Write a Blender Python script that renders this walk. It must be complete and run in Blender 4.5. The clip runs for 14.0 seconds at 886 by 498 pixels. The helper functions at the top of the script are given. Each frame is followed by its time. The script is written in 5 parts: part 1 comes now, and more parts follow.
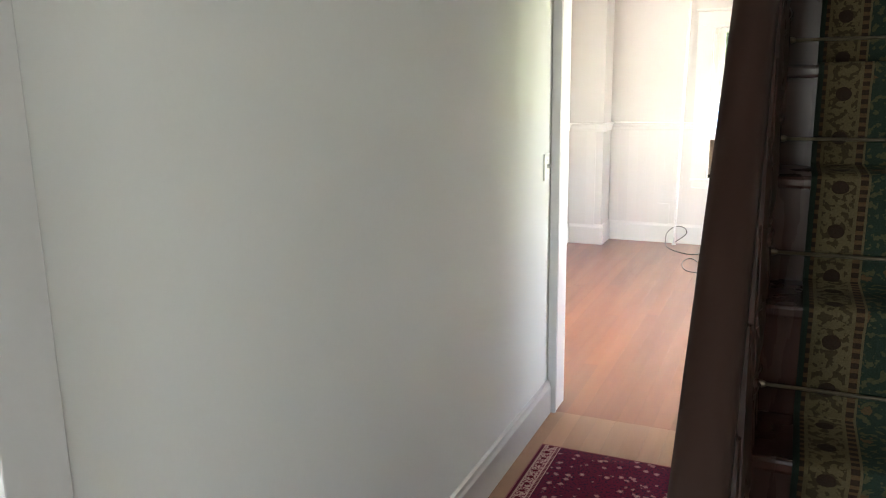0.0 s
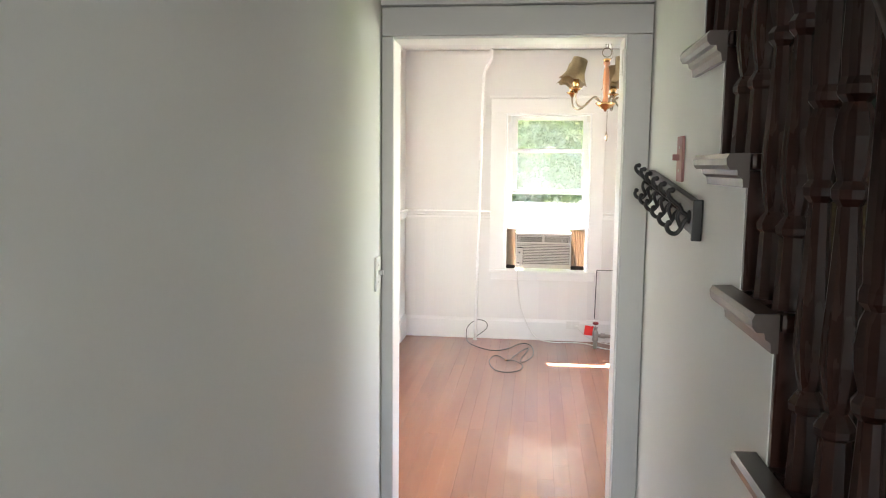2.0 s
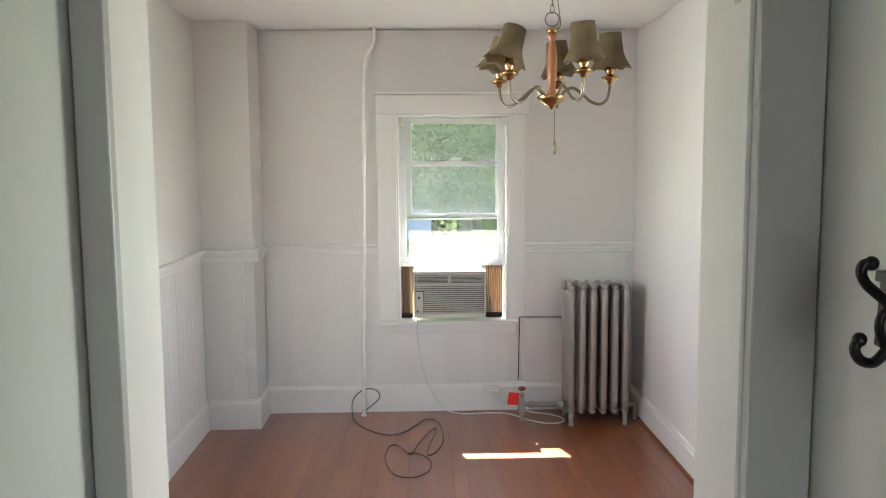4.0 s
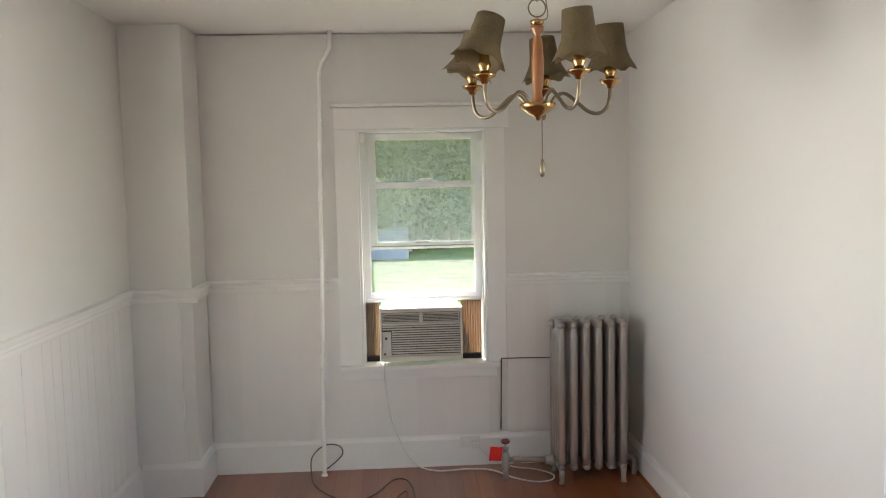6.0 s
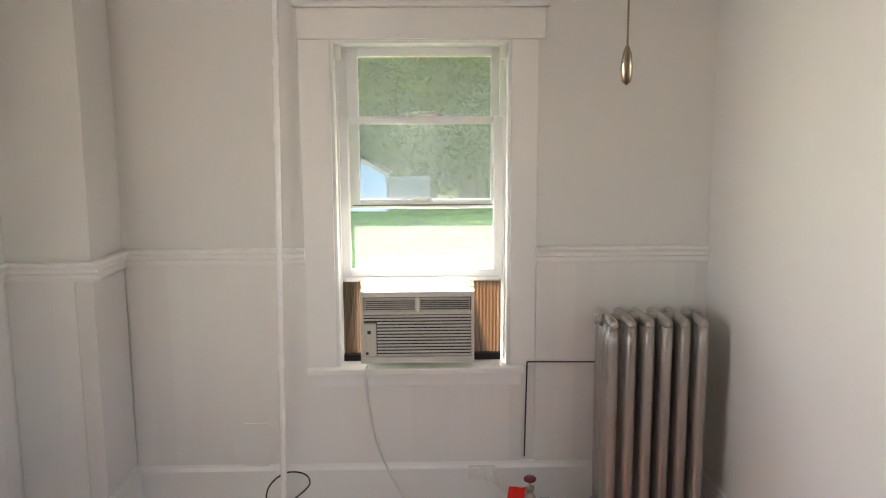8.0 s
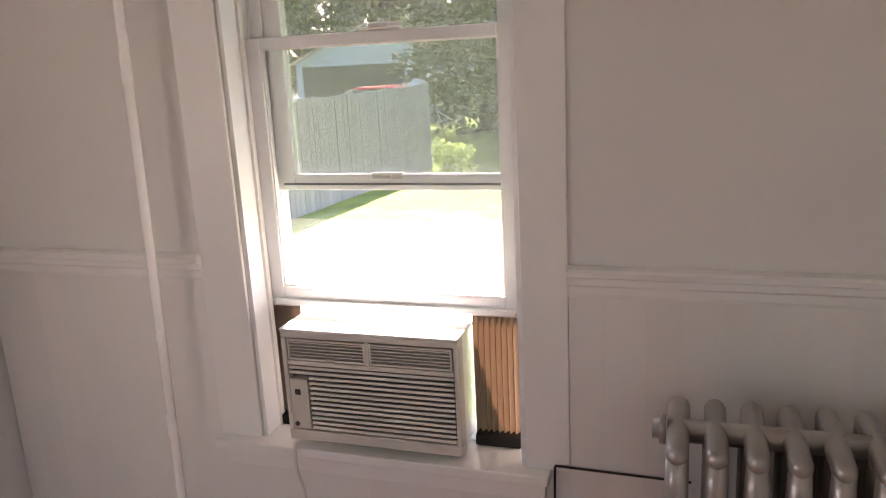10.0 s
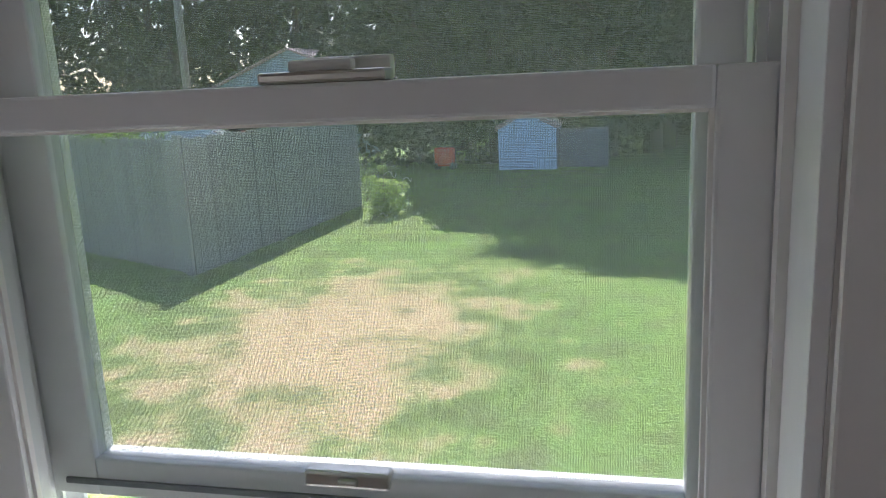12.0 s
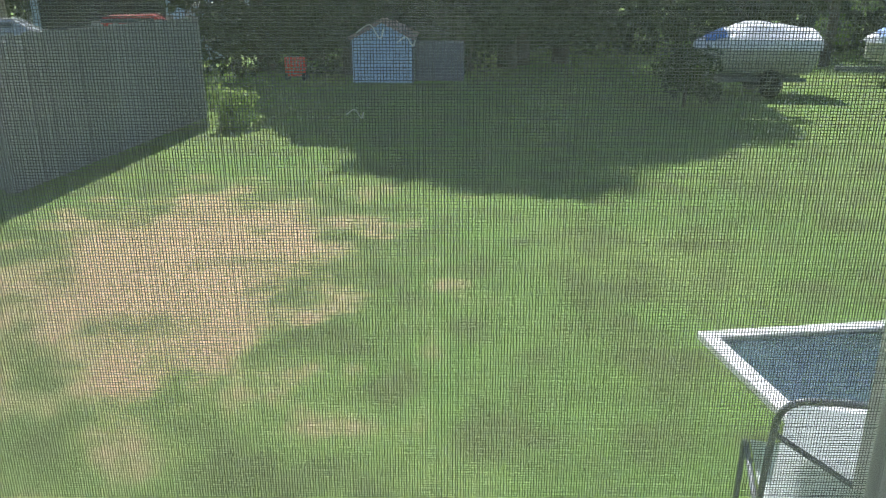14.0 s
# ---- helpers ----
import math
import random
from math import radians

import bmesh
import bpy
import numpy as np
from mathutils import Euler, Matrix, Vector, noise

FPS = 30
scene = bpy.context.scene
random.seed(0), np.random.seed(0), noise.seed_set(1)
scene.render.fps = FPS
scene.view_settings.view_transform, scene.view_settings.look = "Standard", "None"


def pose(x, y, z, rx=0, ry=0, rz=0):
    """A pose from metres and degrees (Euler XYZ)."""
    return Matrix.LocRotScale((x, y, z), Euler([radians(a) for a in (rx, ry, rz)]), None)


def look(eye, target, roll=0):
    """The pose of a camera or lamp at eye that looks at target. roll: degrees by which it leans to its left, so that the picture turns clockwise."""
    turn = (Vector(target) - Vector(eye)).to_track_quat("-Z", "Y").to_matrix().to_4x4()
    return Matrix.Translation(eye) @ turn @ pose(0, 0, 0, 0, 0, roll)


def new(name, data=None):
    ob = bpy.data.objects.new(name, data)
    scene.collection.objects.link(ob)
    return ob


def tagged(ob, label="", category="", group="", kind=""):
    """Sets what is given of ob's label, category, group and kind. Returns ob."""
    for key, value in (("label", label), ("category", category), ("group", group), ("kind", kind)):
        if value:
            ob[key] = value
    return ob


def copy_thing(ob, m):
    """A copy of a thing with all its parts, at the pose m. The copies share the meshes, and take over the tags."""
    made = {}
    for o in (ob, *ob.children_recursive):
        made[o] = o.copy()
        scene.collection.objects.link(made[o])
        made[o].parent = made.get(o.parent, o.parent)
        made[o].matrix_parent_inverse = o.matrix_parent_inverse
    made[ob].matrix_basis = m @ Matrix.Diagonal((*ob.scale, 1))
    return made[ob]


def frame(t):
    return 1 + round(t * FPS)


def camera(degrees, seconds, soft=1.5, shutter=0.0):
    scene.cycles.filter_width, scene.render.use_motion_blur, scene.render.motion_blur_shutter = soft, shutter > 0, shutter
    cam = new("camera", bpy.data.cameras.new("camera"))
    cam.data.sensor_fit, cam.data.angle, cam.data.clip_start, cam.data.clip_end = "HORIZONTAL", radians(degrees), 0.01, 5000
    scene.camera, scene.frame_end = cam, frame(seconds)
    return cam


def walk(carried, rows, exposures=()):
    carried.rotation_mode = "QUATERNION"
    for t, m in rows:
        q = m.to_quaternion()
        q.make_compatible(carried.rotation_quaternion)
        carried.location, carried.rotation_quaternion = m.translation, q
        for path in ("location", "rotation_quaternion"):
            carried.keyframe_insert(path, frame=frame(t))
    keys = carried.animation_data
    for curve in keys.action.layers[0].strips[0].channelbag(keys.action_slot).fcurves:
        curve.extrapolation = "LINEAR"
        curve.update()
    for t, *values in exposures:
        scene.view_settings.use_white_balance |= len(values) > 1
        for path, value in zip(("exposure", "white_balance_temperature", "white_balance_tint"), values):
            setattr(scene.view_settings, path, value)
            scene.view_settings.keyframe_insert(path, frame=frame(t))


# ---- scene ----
cam = camera(59.6, 14.0, soft=1.1)
PATH = [
    (0, (0.554, -3.46, 1.593), (-0.25, -1.678, 1.17), -0.8),
    (0.5, (0.393, -3.326, 1.591), (-0.241, -1.479, 1.157), -0.45),
    (0.7, (0.287, -3.271, 1.621), (-0.163, -1.368, 1.202), 0.3),
    (1, (0.162, -3.280, 1.618), (-0.130, -1.321, 1.348), -2.1),
    (1.5, (0.106, -3.094, 1.594), (-0.097, -1.117, 1.367), -1.0),
    (2, (0.102, -2.739, 1.593), (-0.136, -0.765, 1.377), 0.6),
    (2.5, (0.032, -2.271, 1.582), (-0.079, -0.288, 1.340), 0.7),
    (3, (0.022, -1.764, 1.593), (-0.037, 0.213, 1.296), 1.4),
    (3.5, (0.018, -1.304, 1.689), (-0.061, 0.676, 1.419), 0.9),
    (4, (-0.03, -0.985, 1.695), (0.028, 1.003, 1.488), -0.4),
    (4.2, (-0.031, -0.899, 1.708), (0.06, 1.087, 1.495), -0.7),
    (6.3, (0.055, -0.227, 1.732), (0.176, 1.762, 1.567), -1.3),
    (6.5, (0.051, -0.15, 1.708), (0.19, 1.831, 1.467), -1.4),
    (7, (0.114, 0.147, 1.666), (0.181, 2.114, 1.31), 0.0),
    (7.5, (0.142, 0.506, 1.674), (0.154, 2.483, 1.367), -0.2),
    (7.7, (0.152, 0.692, 1.682), (0.195, 2.669, 1.388), -0.3),
    (9.8, (0.949, 2.438, 1.616), (0.577, 4.347, 1.152), -3.6),
    (10, (0.967, 2.56, 1.672), (0.355, 4.402, 1.193), -3.0),
    (10.5, (0.932, 2.921, 1.686), (0.097, 4.673, 1.204), -1.3),
    (11, (0.787, 3.257, 1.705), (-0.032, 5.01, 1.198), -1.2),
    (11.5, (0.606, 3.587, 1.719), (-0.14, 5.381, 1.246), -3.0),
    (12, (0.44, 3.818, 1.745), (0.012, 5.724, 1.318), -2.7),
    (12.2, (0.371, 3.887, 1.759), (0.119, 5.825, 1.335), -2.4),
    (12.5, (0.308, 3.973, 1.768), (0.248, 5.921, 1.32), -1.4),
    (12.7, (0.294, 3.98, 1.739), (0.291, 5.92, 1.253), -0.5),
    (13, (0.292, 4.071, 1.687), (0.311, 5.985, 1.11), 0.2),
    (13.5, (0.299, 4.122, 1.681), (0.296, 6.018, 1.044), -0.1),
    (14, (0.287, 4.126, 1.684), (0.240, 6.019, 1.038), 0.0),
]
EXPOSURES = [(0, 5.5, 6700, 13), (1.5, 5.25, 6700, 14), (2.2, 5.15, 6700, 15), (3.0, 4.75, 6750, 17), (3.5, 4.3, 6550, 14), (4.2, 4.15, 6350, 13), (6.3, 3.75, 6750, 13), (7.7, 3.95, 6850, 15),
             (9.8, 3.55, 7250, 30), (10.5, 2.9, 7150, 32), (11.0, 2.1, 6800, 28), (11.5, 1.65, 6500, 24), (12.0, 2.05, 5900, 21), (13.0, 1.85, 5900, 18), (13.5, 1.45, 6000, 17), (14, 1.38, 6000, 17)]
walk(cam, [(t, look(eye, target, roll)) for t, eye, target, roll in PATH], EXPOSURES)

# ---- world, sun and light of unseen windows ----
SUN_WAY = Vector((-0.33, 1.0, 1.22)).normalized()
world = bpy.data.worlds.new("sky")
scene.world = world
world.use_nodes = True
wn = world.node_tree
sky = wn.nodes.new("ShaderNodeTexSky")
sky.sky_type = "NISHITA"
sky.sun_disc = False
sky.sun_elevation = math.asin(SUN_WAY.z)
sky.sun_rotation = math.atan2(SUN_WAY.x, SUN_WAY.y)
wn.links.new(sky.outputs[0], wn.nodes["Background"].inputs[0])
wn.nodes["Background"].inputs[1].default_value = 0.09

sun = bpy.data.lights.new("sun", "SUN")
sun.energy, sun.angle, sun.color = 5.0, radians(0.6), (1.0, 0.94, 0.85)
sun_ob = new("sun", sun)
sun_ob.matrix_world = look(SUN_WAY * 30, (0, 0, 0))


def unseen_window_light(name, eye, target, w, h, watts, tint, spread=180):
    lamp = bpy.data.lights.new(name, "AREA")
    lamp.shape, lamp.size, lamp.size_y, lamp.energy, lamp.color = "RECTANGLE", w, h, watts, tint
    lamp.spread = radians(spread)
    ob = new(name, lamp)
    ob.matrix_world = look(eye, target)
    return ob


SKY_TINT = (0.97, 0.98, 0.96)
# Lamps in two unseen side windows, assumed from the brightly lit side walls.
unseen_window_light("unseen_window_light_left", (-1.52, 2.00, 1.40), (0, 2.00, 1.40), 0.78, 1.24, 1.45, SKY_TINT, 92)
unseen_window_light("unseen_window_light_right", (1.53, 1.37, 1.40), (0, 1.37, 1.42), 0.78, 1.24, 1.2, SKY_TINT, 84)
# Added lamps that light the hall, in unseen windows behind and beside it.
unseen_window_light("unseen_window_light_hall", (0.0, -6.02, 1.45), (0, -3, 1.3), 0.76, 1.20, 1.6, (0.93, 1.0, 0.98))
unseen_window_light("unseen_window_light_side_room", (-2.62, -3.35, 1.45), (0, -3.35, 1.3), 0.84, 1.24, 1.55, (0.92, 1.0, 1.0))


# ---- materials ----
def shader(name, base, rough=0.5, metal=0.0, vary=0.12, fine=60.0, broad=2.5, bump=0.05, spec=0.5, other=None, coat=0.0,
           stretch=(1, 1, 1), piece=0.0, bump_fine=None, world_grain=False):
    """A surface with broad stains and fine grain; piece: how far single pieces differ in lightness."""
    m = bpy.data.materials.new(name)
    m.use_nodes = True
    t = m.node_tree
    b = t.nodes["Principled BSDF"]
    co = t.nodes.new("ShaderNodeTexCoord")
    mp = t.nodes.new("ShaderNodeMapping")
    mp.inputs["Scale"].default_value = stretch
    t.links.new(t.nodes.new("ShaderNodeNewGeometry").outputs["Position"] if world_grain else co.outputs["Object"], mp.inputs[0])
    n1, n2 = t.nodes.new("ShaderNodeTexNoise"), t.nodes.new("ShaderNodeTexNoise")
    for n, s in ((n1, broad), (n2, fine)):
        n.inputs["Scale"].default_value = s
        n.inputs["Detail"].default_value = 5
        t.links.new(mp.outputs[0], n.inputs["Vector"])
    mix = t.nodes.new("ShaderNodeMix")
    mix.data_type = "RGBA"
    o = other or tuple(c * (1 - vary * 2) for c in base)
    mix.inputs[6].default_value = (*base, 1)
    mix.inputs[7].default_value = (*o, 1)
    add = t.nodes.new("ShaderNodeMath")
    add.operation = "MULTIPLY_ADD"
    add.inputs[1].default_value = 0.45
    t.links.new(n2.outputs[0], add.inputs[0])
    ramp = t.nodes.new("ShaderNodeMapRange")
    ramp.inputs[1].default_value, ramp.inputs[2].default_value = 0.35, 0.75
    t.links.new(n1.outputs[0], ramp.inputs[0])
    half = t.nodes.new("ShaderNodeMath")
    half.operation = "MULTIPLY"
    half.inputs[1].default_value = 0.55
    t.links.new(ramp.outputs[0], half.inputs[0])
    t.links.new(half.outputs[0], add.inputs[2])
    t.links.new(add.outputs[0], mix.inputs[0])
    out = mix.outputs[2]
    if piece:
        inf = t.nodes.new("ShaderNodeObjectInfo")
        mr = t.nodes.new("ShaderNodeMapRange")
        mr.inputs[3].default_value, mr.inputs[4].default_value = 1 - piece, 1 + piece
        t.links.new(inf.outputs["Random"], mr.inputs[0])
        hs = t.nodes.new("ShaderNodeHueSaturation")
        t.links.new(mr.outputs[0], hs.inputs["Value"])
        t.links.new(out, hs.inputs["Color"])
        out = hs.outputs[0]
    t.links.new(out, b.inputs["Base Color"])
    b.inputs["Metallic"].default_value = metal
    b.inputs["Specular IOR Level"].default_value = spec
    b.inputs["Coat Weight"].default_value = coat
    b.inputs["Coat Roughness"].default_value = 0.12
    rr = t.nodes.new("ShaderNodeMapRange")
    rr.inputs[3].default_value, rr.inputs[4].default_value = max(rough - 0.08, 0.02), min(rough + 0.1, 1)
    t.links.new(n1.outputs[0], rr.inputs[0])
    t.links.new(rr.outputs[0], b.inputs["Roughness"])
    if bump:
        bp = t.nodes.new("ShaderNodeBump")
        bp.inputs["Strength"].default_value = bump
        bp.inputs["Distance"].default_value = 0.01
        t.links.new(n2.outputs[0], bp.inputs["Height"])
        t.links.new(bp.outputs[0], b.inputs["Normal"])
    return m


def glass(name, tint=(1, 1, 1), gloss=0.06, rough=0.0, dust=0.0):
    m = bpy.data.materials.new(name)
    m.use_nodes = True
    t = m.node_tree
    t.nodes.remove(t.nodes["Principled BSDF"])
    tr, gl, mx = t.nodes.new("ShaderNodeBsdfTransparent"), t.nodes.new("ShaderNodeBsdfGlossy"), t.nodes.new("ShaderNodeMixShader")
    tr.inputs[0].default_value = (*tint, 1)
    gl.inputs["Roughness"].default_value = rough
    mx.inputs[0].default_value = gloss
    t.links.new(tr.outputs[0], mx.inputs[1])
    t.links.new(gl.outputs[0], mx.inputs[2])
    out = mx.outputs[0]
    if dust:
        # a film of dust that scatters daylight, thicker in smears
        tl, m2, nz, mr = (t.nodes.new(k) for k in ("ShaderNodeBsdfTranslucent", "ShaderNodeMixShader", "ShaderNodeTexNoise", "ShaderNodeMapRange"))
        tl.inputs[0].default_value = (0.86, 0.88, 0.86, 1)
        nz.inputs["Scale"].default_value, nz.inputs["Detail"].default_value = 7, 5
        mr.inputs[3].default_value, mr.inputs[4].default_value = dust * 0.75, dust * 1.25
        t.links.new(nz.outputs[0], mr.inputs[0])
        t.links.new(mr.outputs[0], m2.inputs[0])
        t.links.new(out, m2.inputs[1])
        t.links.new(tl.outputs[0], m2.inputs[2])
        out = m2.outputs[0]
    t.links.new(out, t.nodes["Material Output"].inputs[0])
    return m


M = {}
# Plaster darker, trim and pipe paler: side-light contrast is put into the paints.
M["plaster"] = shader("plaster", (0.73, 0.715, 0.685), 0.5, vary=0.03, fine=90, broad=1.3, bump=0.03)
M["hall_plaster"] = shader("hall_plaster", (0.72, 0.72, 0.69), 0.6, vary=0.03, fine=80, broad=1.1, bump=0.025)
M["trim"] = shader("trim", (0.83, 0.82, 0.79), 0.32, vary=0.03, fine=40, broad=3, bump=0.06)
# Room trim darkened: the dimness of the hall side is put into the colour.
M["shaded_hall_trim"] = shader("shaded_hall_trim", (0.50, 0.49, 0.475), 0.32, vary=0.03, fine=40, broad=3, bump=0.06)
M["side_lit_pipe_paint"] = shader("side_lit_pipe_paint", (0.90, 0.89, 0.87), 0.25, vary=0.02, fine=30, broad=5, bump=0.05)
M["board"] = shader("board", (0.78, 0.765, 0.73), 0.36, vary=0.03, fine=50, broad=4, bump=0.06, stretch=(1, 1, 0.15), piece=0.02)
M["ceiling"] = shader("ceiling", (0.82, 0.81, 0.79), 0.7, vary=0.03, fine=70, broad=1.5, bump=0.12)
M["floor"] = shader("floor", (0.29, 0.082, 0.019), 0.36, vary=0.1, fine=30, broad=1.6, bump=0.02, stretch=(5, 0.4, 1),
                    other=(0.20, 0.050, 0.012), piece=0.14, coat=0.95, world_grain=True)
M["hall_floor"] = shader("hall_floor", (0.34, 0.165, 0.08), 0.38, fine=35, broad=2.2, bump=0.03, stretch=(6, 0.5, 1),
                         other=(0.25, 0.115, 0.055), piece=0.12, coat=0.1, world_grain=True)
M["gap"] = shader("gap", (0.10, 0.04, 0.018), 0.8, vary=0.1, bump=0)
M["mahogany"] = shader("mahogany", (0.030, 0.0105, 0.007), 0.27, spec=0.2, vary=0.2, fine=30, broad=3, bump=0.03, stretch=(4, 4, 0.5),
                       other=(0.013, 0.005, 0.004), coat=0.07)
M["tread_wood"] = shader("tread_wood", (0.060, 0.040, 0.032), 0.32, vary=0.2, fine=26, broad=4, bump=0.03, stretch=(4, 0.5, 4), other=(0.032, 0.020, 0.016), spec=0.6, coat=0.3)
M["rail_wood"] = shader("rail_wood", (0.018, 0.0085, 0.006), 0.5, vary=0.2, fine=22, broad=5, bump=0.02, other=(0.015, 0.007, 0.005), spec=0.10)
M["brass"] = shader("brass", (0.55, 0.33, 0.13), 0.22, metal=1, vary=0.1, fine=30, bump=0.02)
M["dull_brass"] = shader("dull_brass", (0.26, 0.215, 0.15), 0.32, metal=1, vary=0.15, fine=60, bump=0.02)
M["nickel"] = shader("nickel", (0.62, 0.60, 0.55), 0.28, metal=1, vary=0.1, bump=0.02)
M["honey_wood"] = shader("honey_wood", (0.40, 0.16, 0.06), 0.3, vary=0.2, stretch=(4, 4, 0.6), fine=30, bump=0.03, coat=0.4)
# Tan fabric with its backlit darkness put into the colour.
M["shade"] = shader("shade", (0.30, 0.23, 0.125), 0.85, vary=0.12, fine=120, broad=14, bump=0.4, other=(0.17, 0.125, 0.065))
M["black_iron"] = shader("black_iron", (0.014, 0.014, 0.015), 0.36, vary=0.2, fine=150, bump=0.08)
M["grey_board"] = shader("grey_board", (0.085, 0.082, 0.088), 0.45, vary=0.15, fine=60, bump=0.05, stretch=(1, 0.3, 2))
M["pink_plate"] = shader("pink_plate", (0.42, 0.20, 0.19), 0.5, vary=0.1, fine=90, bump=0.08)
M["white_plastic"] = shader("white_plastic", (0.78, 0.77, 0.73), 0.4, vary=0.03, bump=0.02)
M["vinyl"] = shader("vinyl", (0.82, 0.83, 0.83), 0.33, vary=0.04, fine=60, bump=0.02)
M["ac_plastic"] = shader("ac_plastic", (0.62, 0.59, 0.53), 0.45, vary=0.06, fine=150, broad=6, bump=0.06)
M["ac_top"] = shader("ac_top", (0.78, 0.78, 0.78), 0.4, vary=0.05, fine=80, bump=0.03)
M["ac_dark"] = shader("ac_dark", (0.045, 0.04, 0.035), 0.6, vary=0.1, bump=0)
M["foam"] = shader("foam", (0.02, 0.018, 0.016), 0.95, vary=0.2, fine=200, bump=0.4)
M["silver_paint"] = shader("silver_paint", (0.43, 0.40, 0.37), 0.33, metal=0.6, vary=0.12, fine=70, broad=7, bump=0.10)
M["red_enamel"] = shader("red_enamel", (0.22, 0.03, 0.03), 0.4, vary=0.1, bump=0.03)
M["red_tag"] = shader("red_tag", (0.75, 0.02, 0.015), 0.5, vary=0.04, bump=0.02)
M["black_rubber"] = shader("black_rubber", (0.012, 0.011, 0.010), 0.4, vary=0.1, bump=0.02)
M["white_cord"] = shader("white_cord", (0.72, 0.70, 0.66), 0.45, vary=0.05, bump=0.02)
M["wire"] = shader("wire", (0.085, 0.088, 0.09), 0.5, vary=0.1, fine=300, bump=0)
M["pane"] = glass("pane", (0.96, 0.98, 0.97), 0.003, dust=0.024)
# Heavier film: the bright haze of the screen is put into its dust.
M["hazy_dusty_pane"] = glass("hazy_dusty_pane", (0.97, 0.98, 0.98), 0.003, dust=0.10)
M["table_glass"] = glass("table_glass", (0.55, 0.62, 0.60), 0.35, 0.12)
M["fence"] = shader("fence", (0.30, 0.30, 0.30), 0.85, vary=0.2, fine=18, broad=2, bump=0.2, stretch=(3, 3, 0.4), other=(0.19, 0.19, 0.195), piece=0.12)
M["blade"] = shader("blade", (0.125, 0.215, 0.058), 0.8, vary=0.2, fine=3, broad=0.8, bump=0, other=(0.19, 0.21, 0.085))
# Tree shade is put into this dark green, sunlight into the paler two.
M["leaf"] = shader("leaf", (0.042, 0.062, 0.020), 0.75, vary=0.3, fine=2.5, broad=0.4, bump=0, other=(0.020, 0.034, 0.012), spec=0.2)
M["sunlit_leaf"] = shader("sunlit_leaf", (0.14, 0.22, 0.05), 0.65, vary=0.3, fine=2.5, broad=0.6, bump=0, other=(0.08, 0.13, 0.03))
M["sunlit_weed_leaf"] = shader("sunlit_weed_leaf", (0.24, 0.34, 0.11), 0.65, vary=0.2, fine=2.5, broad=0.6, bump=0, other=(0.15, 0.23, 0.06))
M["bark"] = shader("bark", (0.11, 0.085, 0.065), 0.95, vary=0.25, fine=14, broad=3, bump=0.6, stretch=(3, 3, 0.6))
M["blue_siding"] = shader("blue_siding", (0.36, 0.46, 0.56), 0.7, vary=0.08, fine=20, bump=0.1)
M["pale_blue"] = shader("pale_blue", (0.42, 0.56, 0.78), 0.6, vary=0.08, fine=20, bump=0.05)
M["grey_wall"] = shader("grey_wall", (0.20, 0.20, 0.24), 0.8, vary=0.1, fine=20, bump=0.05)
M["roof"] = shader("roof", (0.46, 0.34, 0.33), 0.9, vary=0.15, fine=30, bump=0.3)
M["bay_shade"] = shader("bay_shade", (0.03, 0.03, 0.03), 0.9, vary=0.2, bump=0)
M["tarp_white"] = shader("tarp_white", (0.72, 0.74, 0.75), 0.6, vary=0.06, fine=30, bump=0.15)
M["tarp_blue"] = shader("tarp_blue", (0.07, 0.22, 0.60), 0.55, vary=0.1, fine=30, bump=0.15)
M["hull"] = shader("hull", (0.50, 0.49, 0.42), 0.5, vary=0.08, fine=20, bump=0.03)
M["tyre"] = shader("tyre", (0.02, 0.02, 0.02), 0.8, vary=0.1, bump=0.1)
M["car_red"] = shader("car_red", (0.55, 0.05, 0.03), 0.25, vary=0.05, bump=0, coat=0.5)
M["car_silver"] = shader("car_silver", (0.45, 0.50, 0.55), 0.25, metal=0.4, vary=0.05, bump=0, coat=0.5)
M["car_glass"] = shader("car_glass", (0.05, 0.07, 0.09), 0.08, vary=0.05, bump=0)
M["white_metal"] = shader("white_metal", (0.80, 0.80, 0.77), 0.4, vary=0.05, bump=0.02)
M["grey_metal"] = shader("grey_metal", (0.17, 0.18, 0.19), 0.45, metal=0.2, vary=0.1, bump=0.02)
M["sling"] = shader("sling", (0.80, 0.82, 0.84), 0.75, vary=0.06, fine=300, bump=0.2)


def thin(material, tint, share):
    """Lets part of the light through a thin leaf or cloth."""
    t = material.node_tree
    through_, mix_ = t.nodes.new("ShaderNodeBsdfTranslucent"), t.nodes.new("ShaderNodeMixShader")
    through_.inputs[0].default_value = (*tint, 1)
    mix_.inputs[0].default_value = share
    t.links.new(t.nodes["Principled BSDF"].outputs[0], mix_.inputs[1])
    t.links.new(through_.outputs[0], mix_.inputs[2])
    t.links.new(mix_.outputs[0], t.nodes["Material Output"].inputs[0])


thin(M["sling"], (0.85, 0.88, 0.90), 0.55)
thin(M["sunlit_weed_leaf"], (0.34, 0.46, 0.12), 0.5)
thin(M["sunlit_leaf"], (0.20, 0.30, 0.06), 0.45)


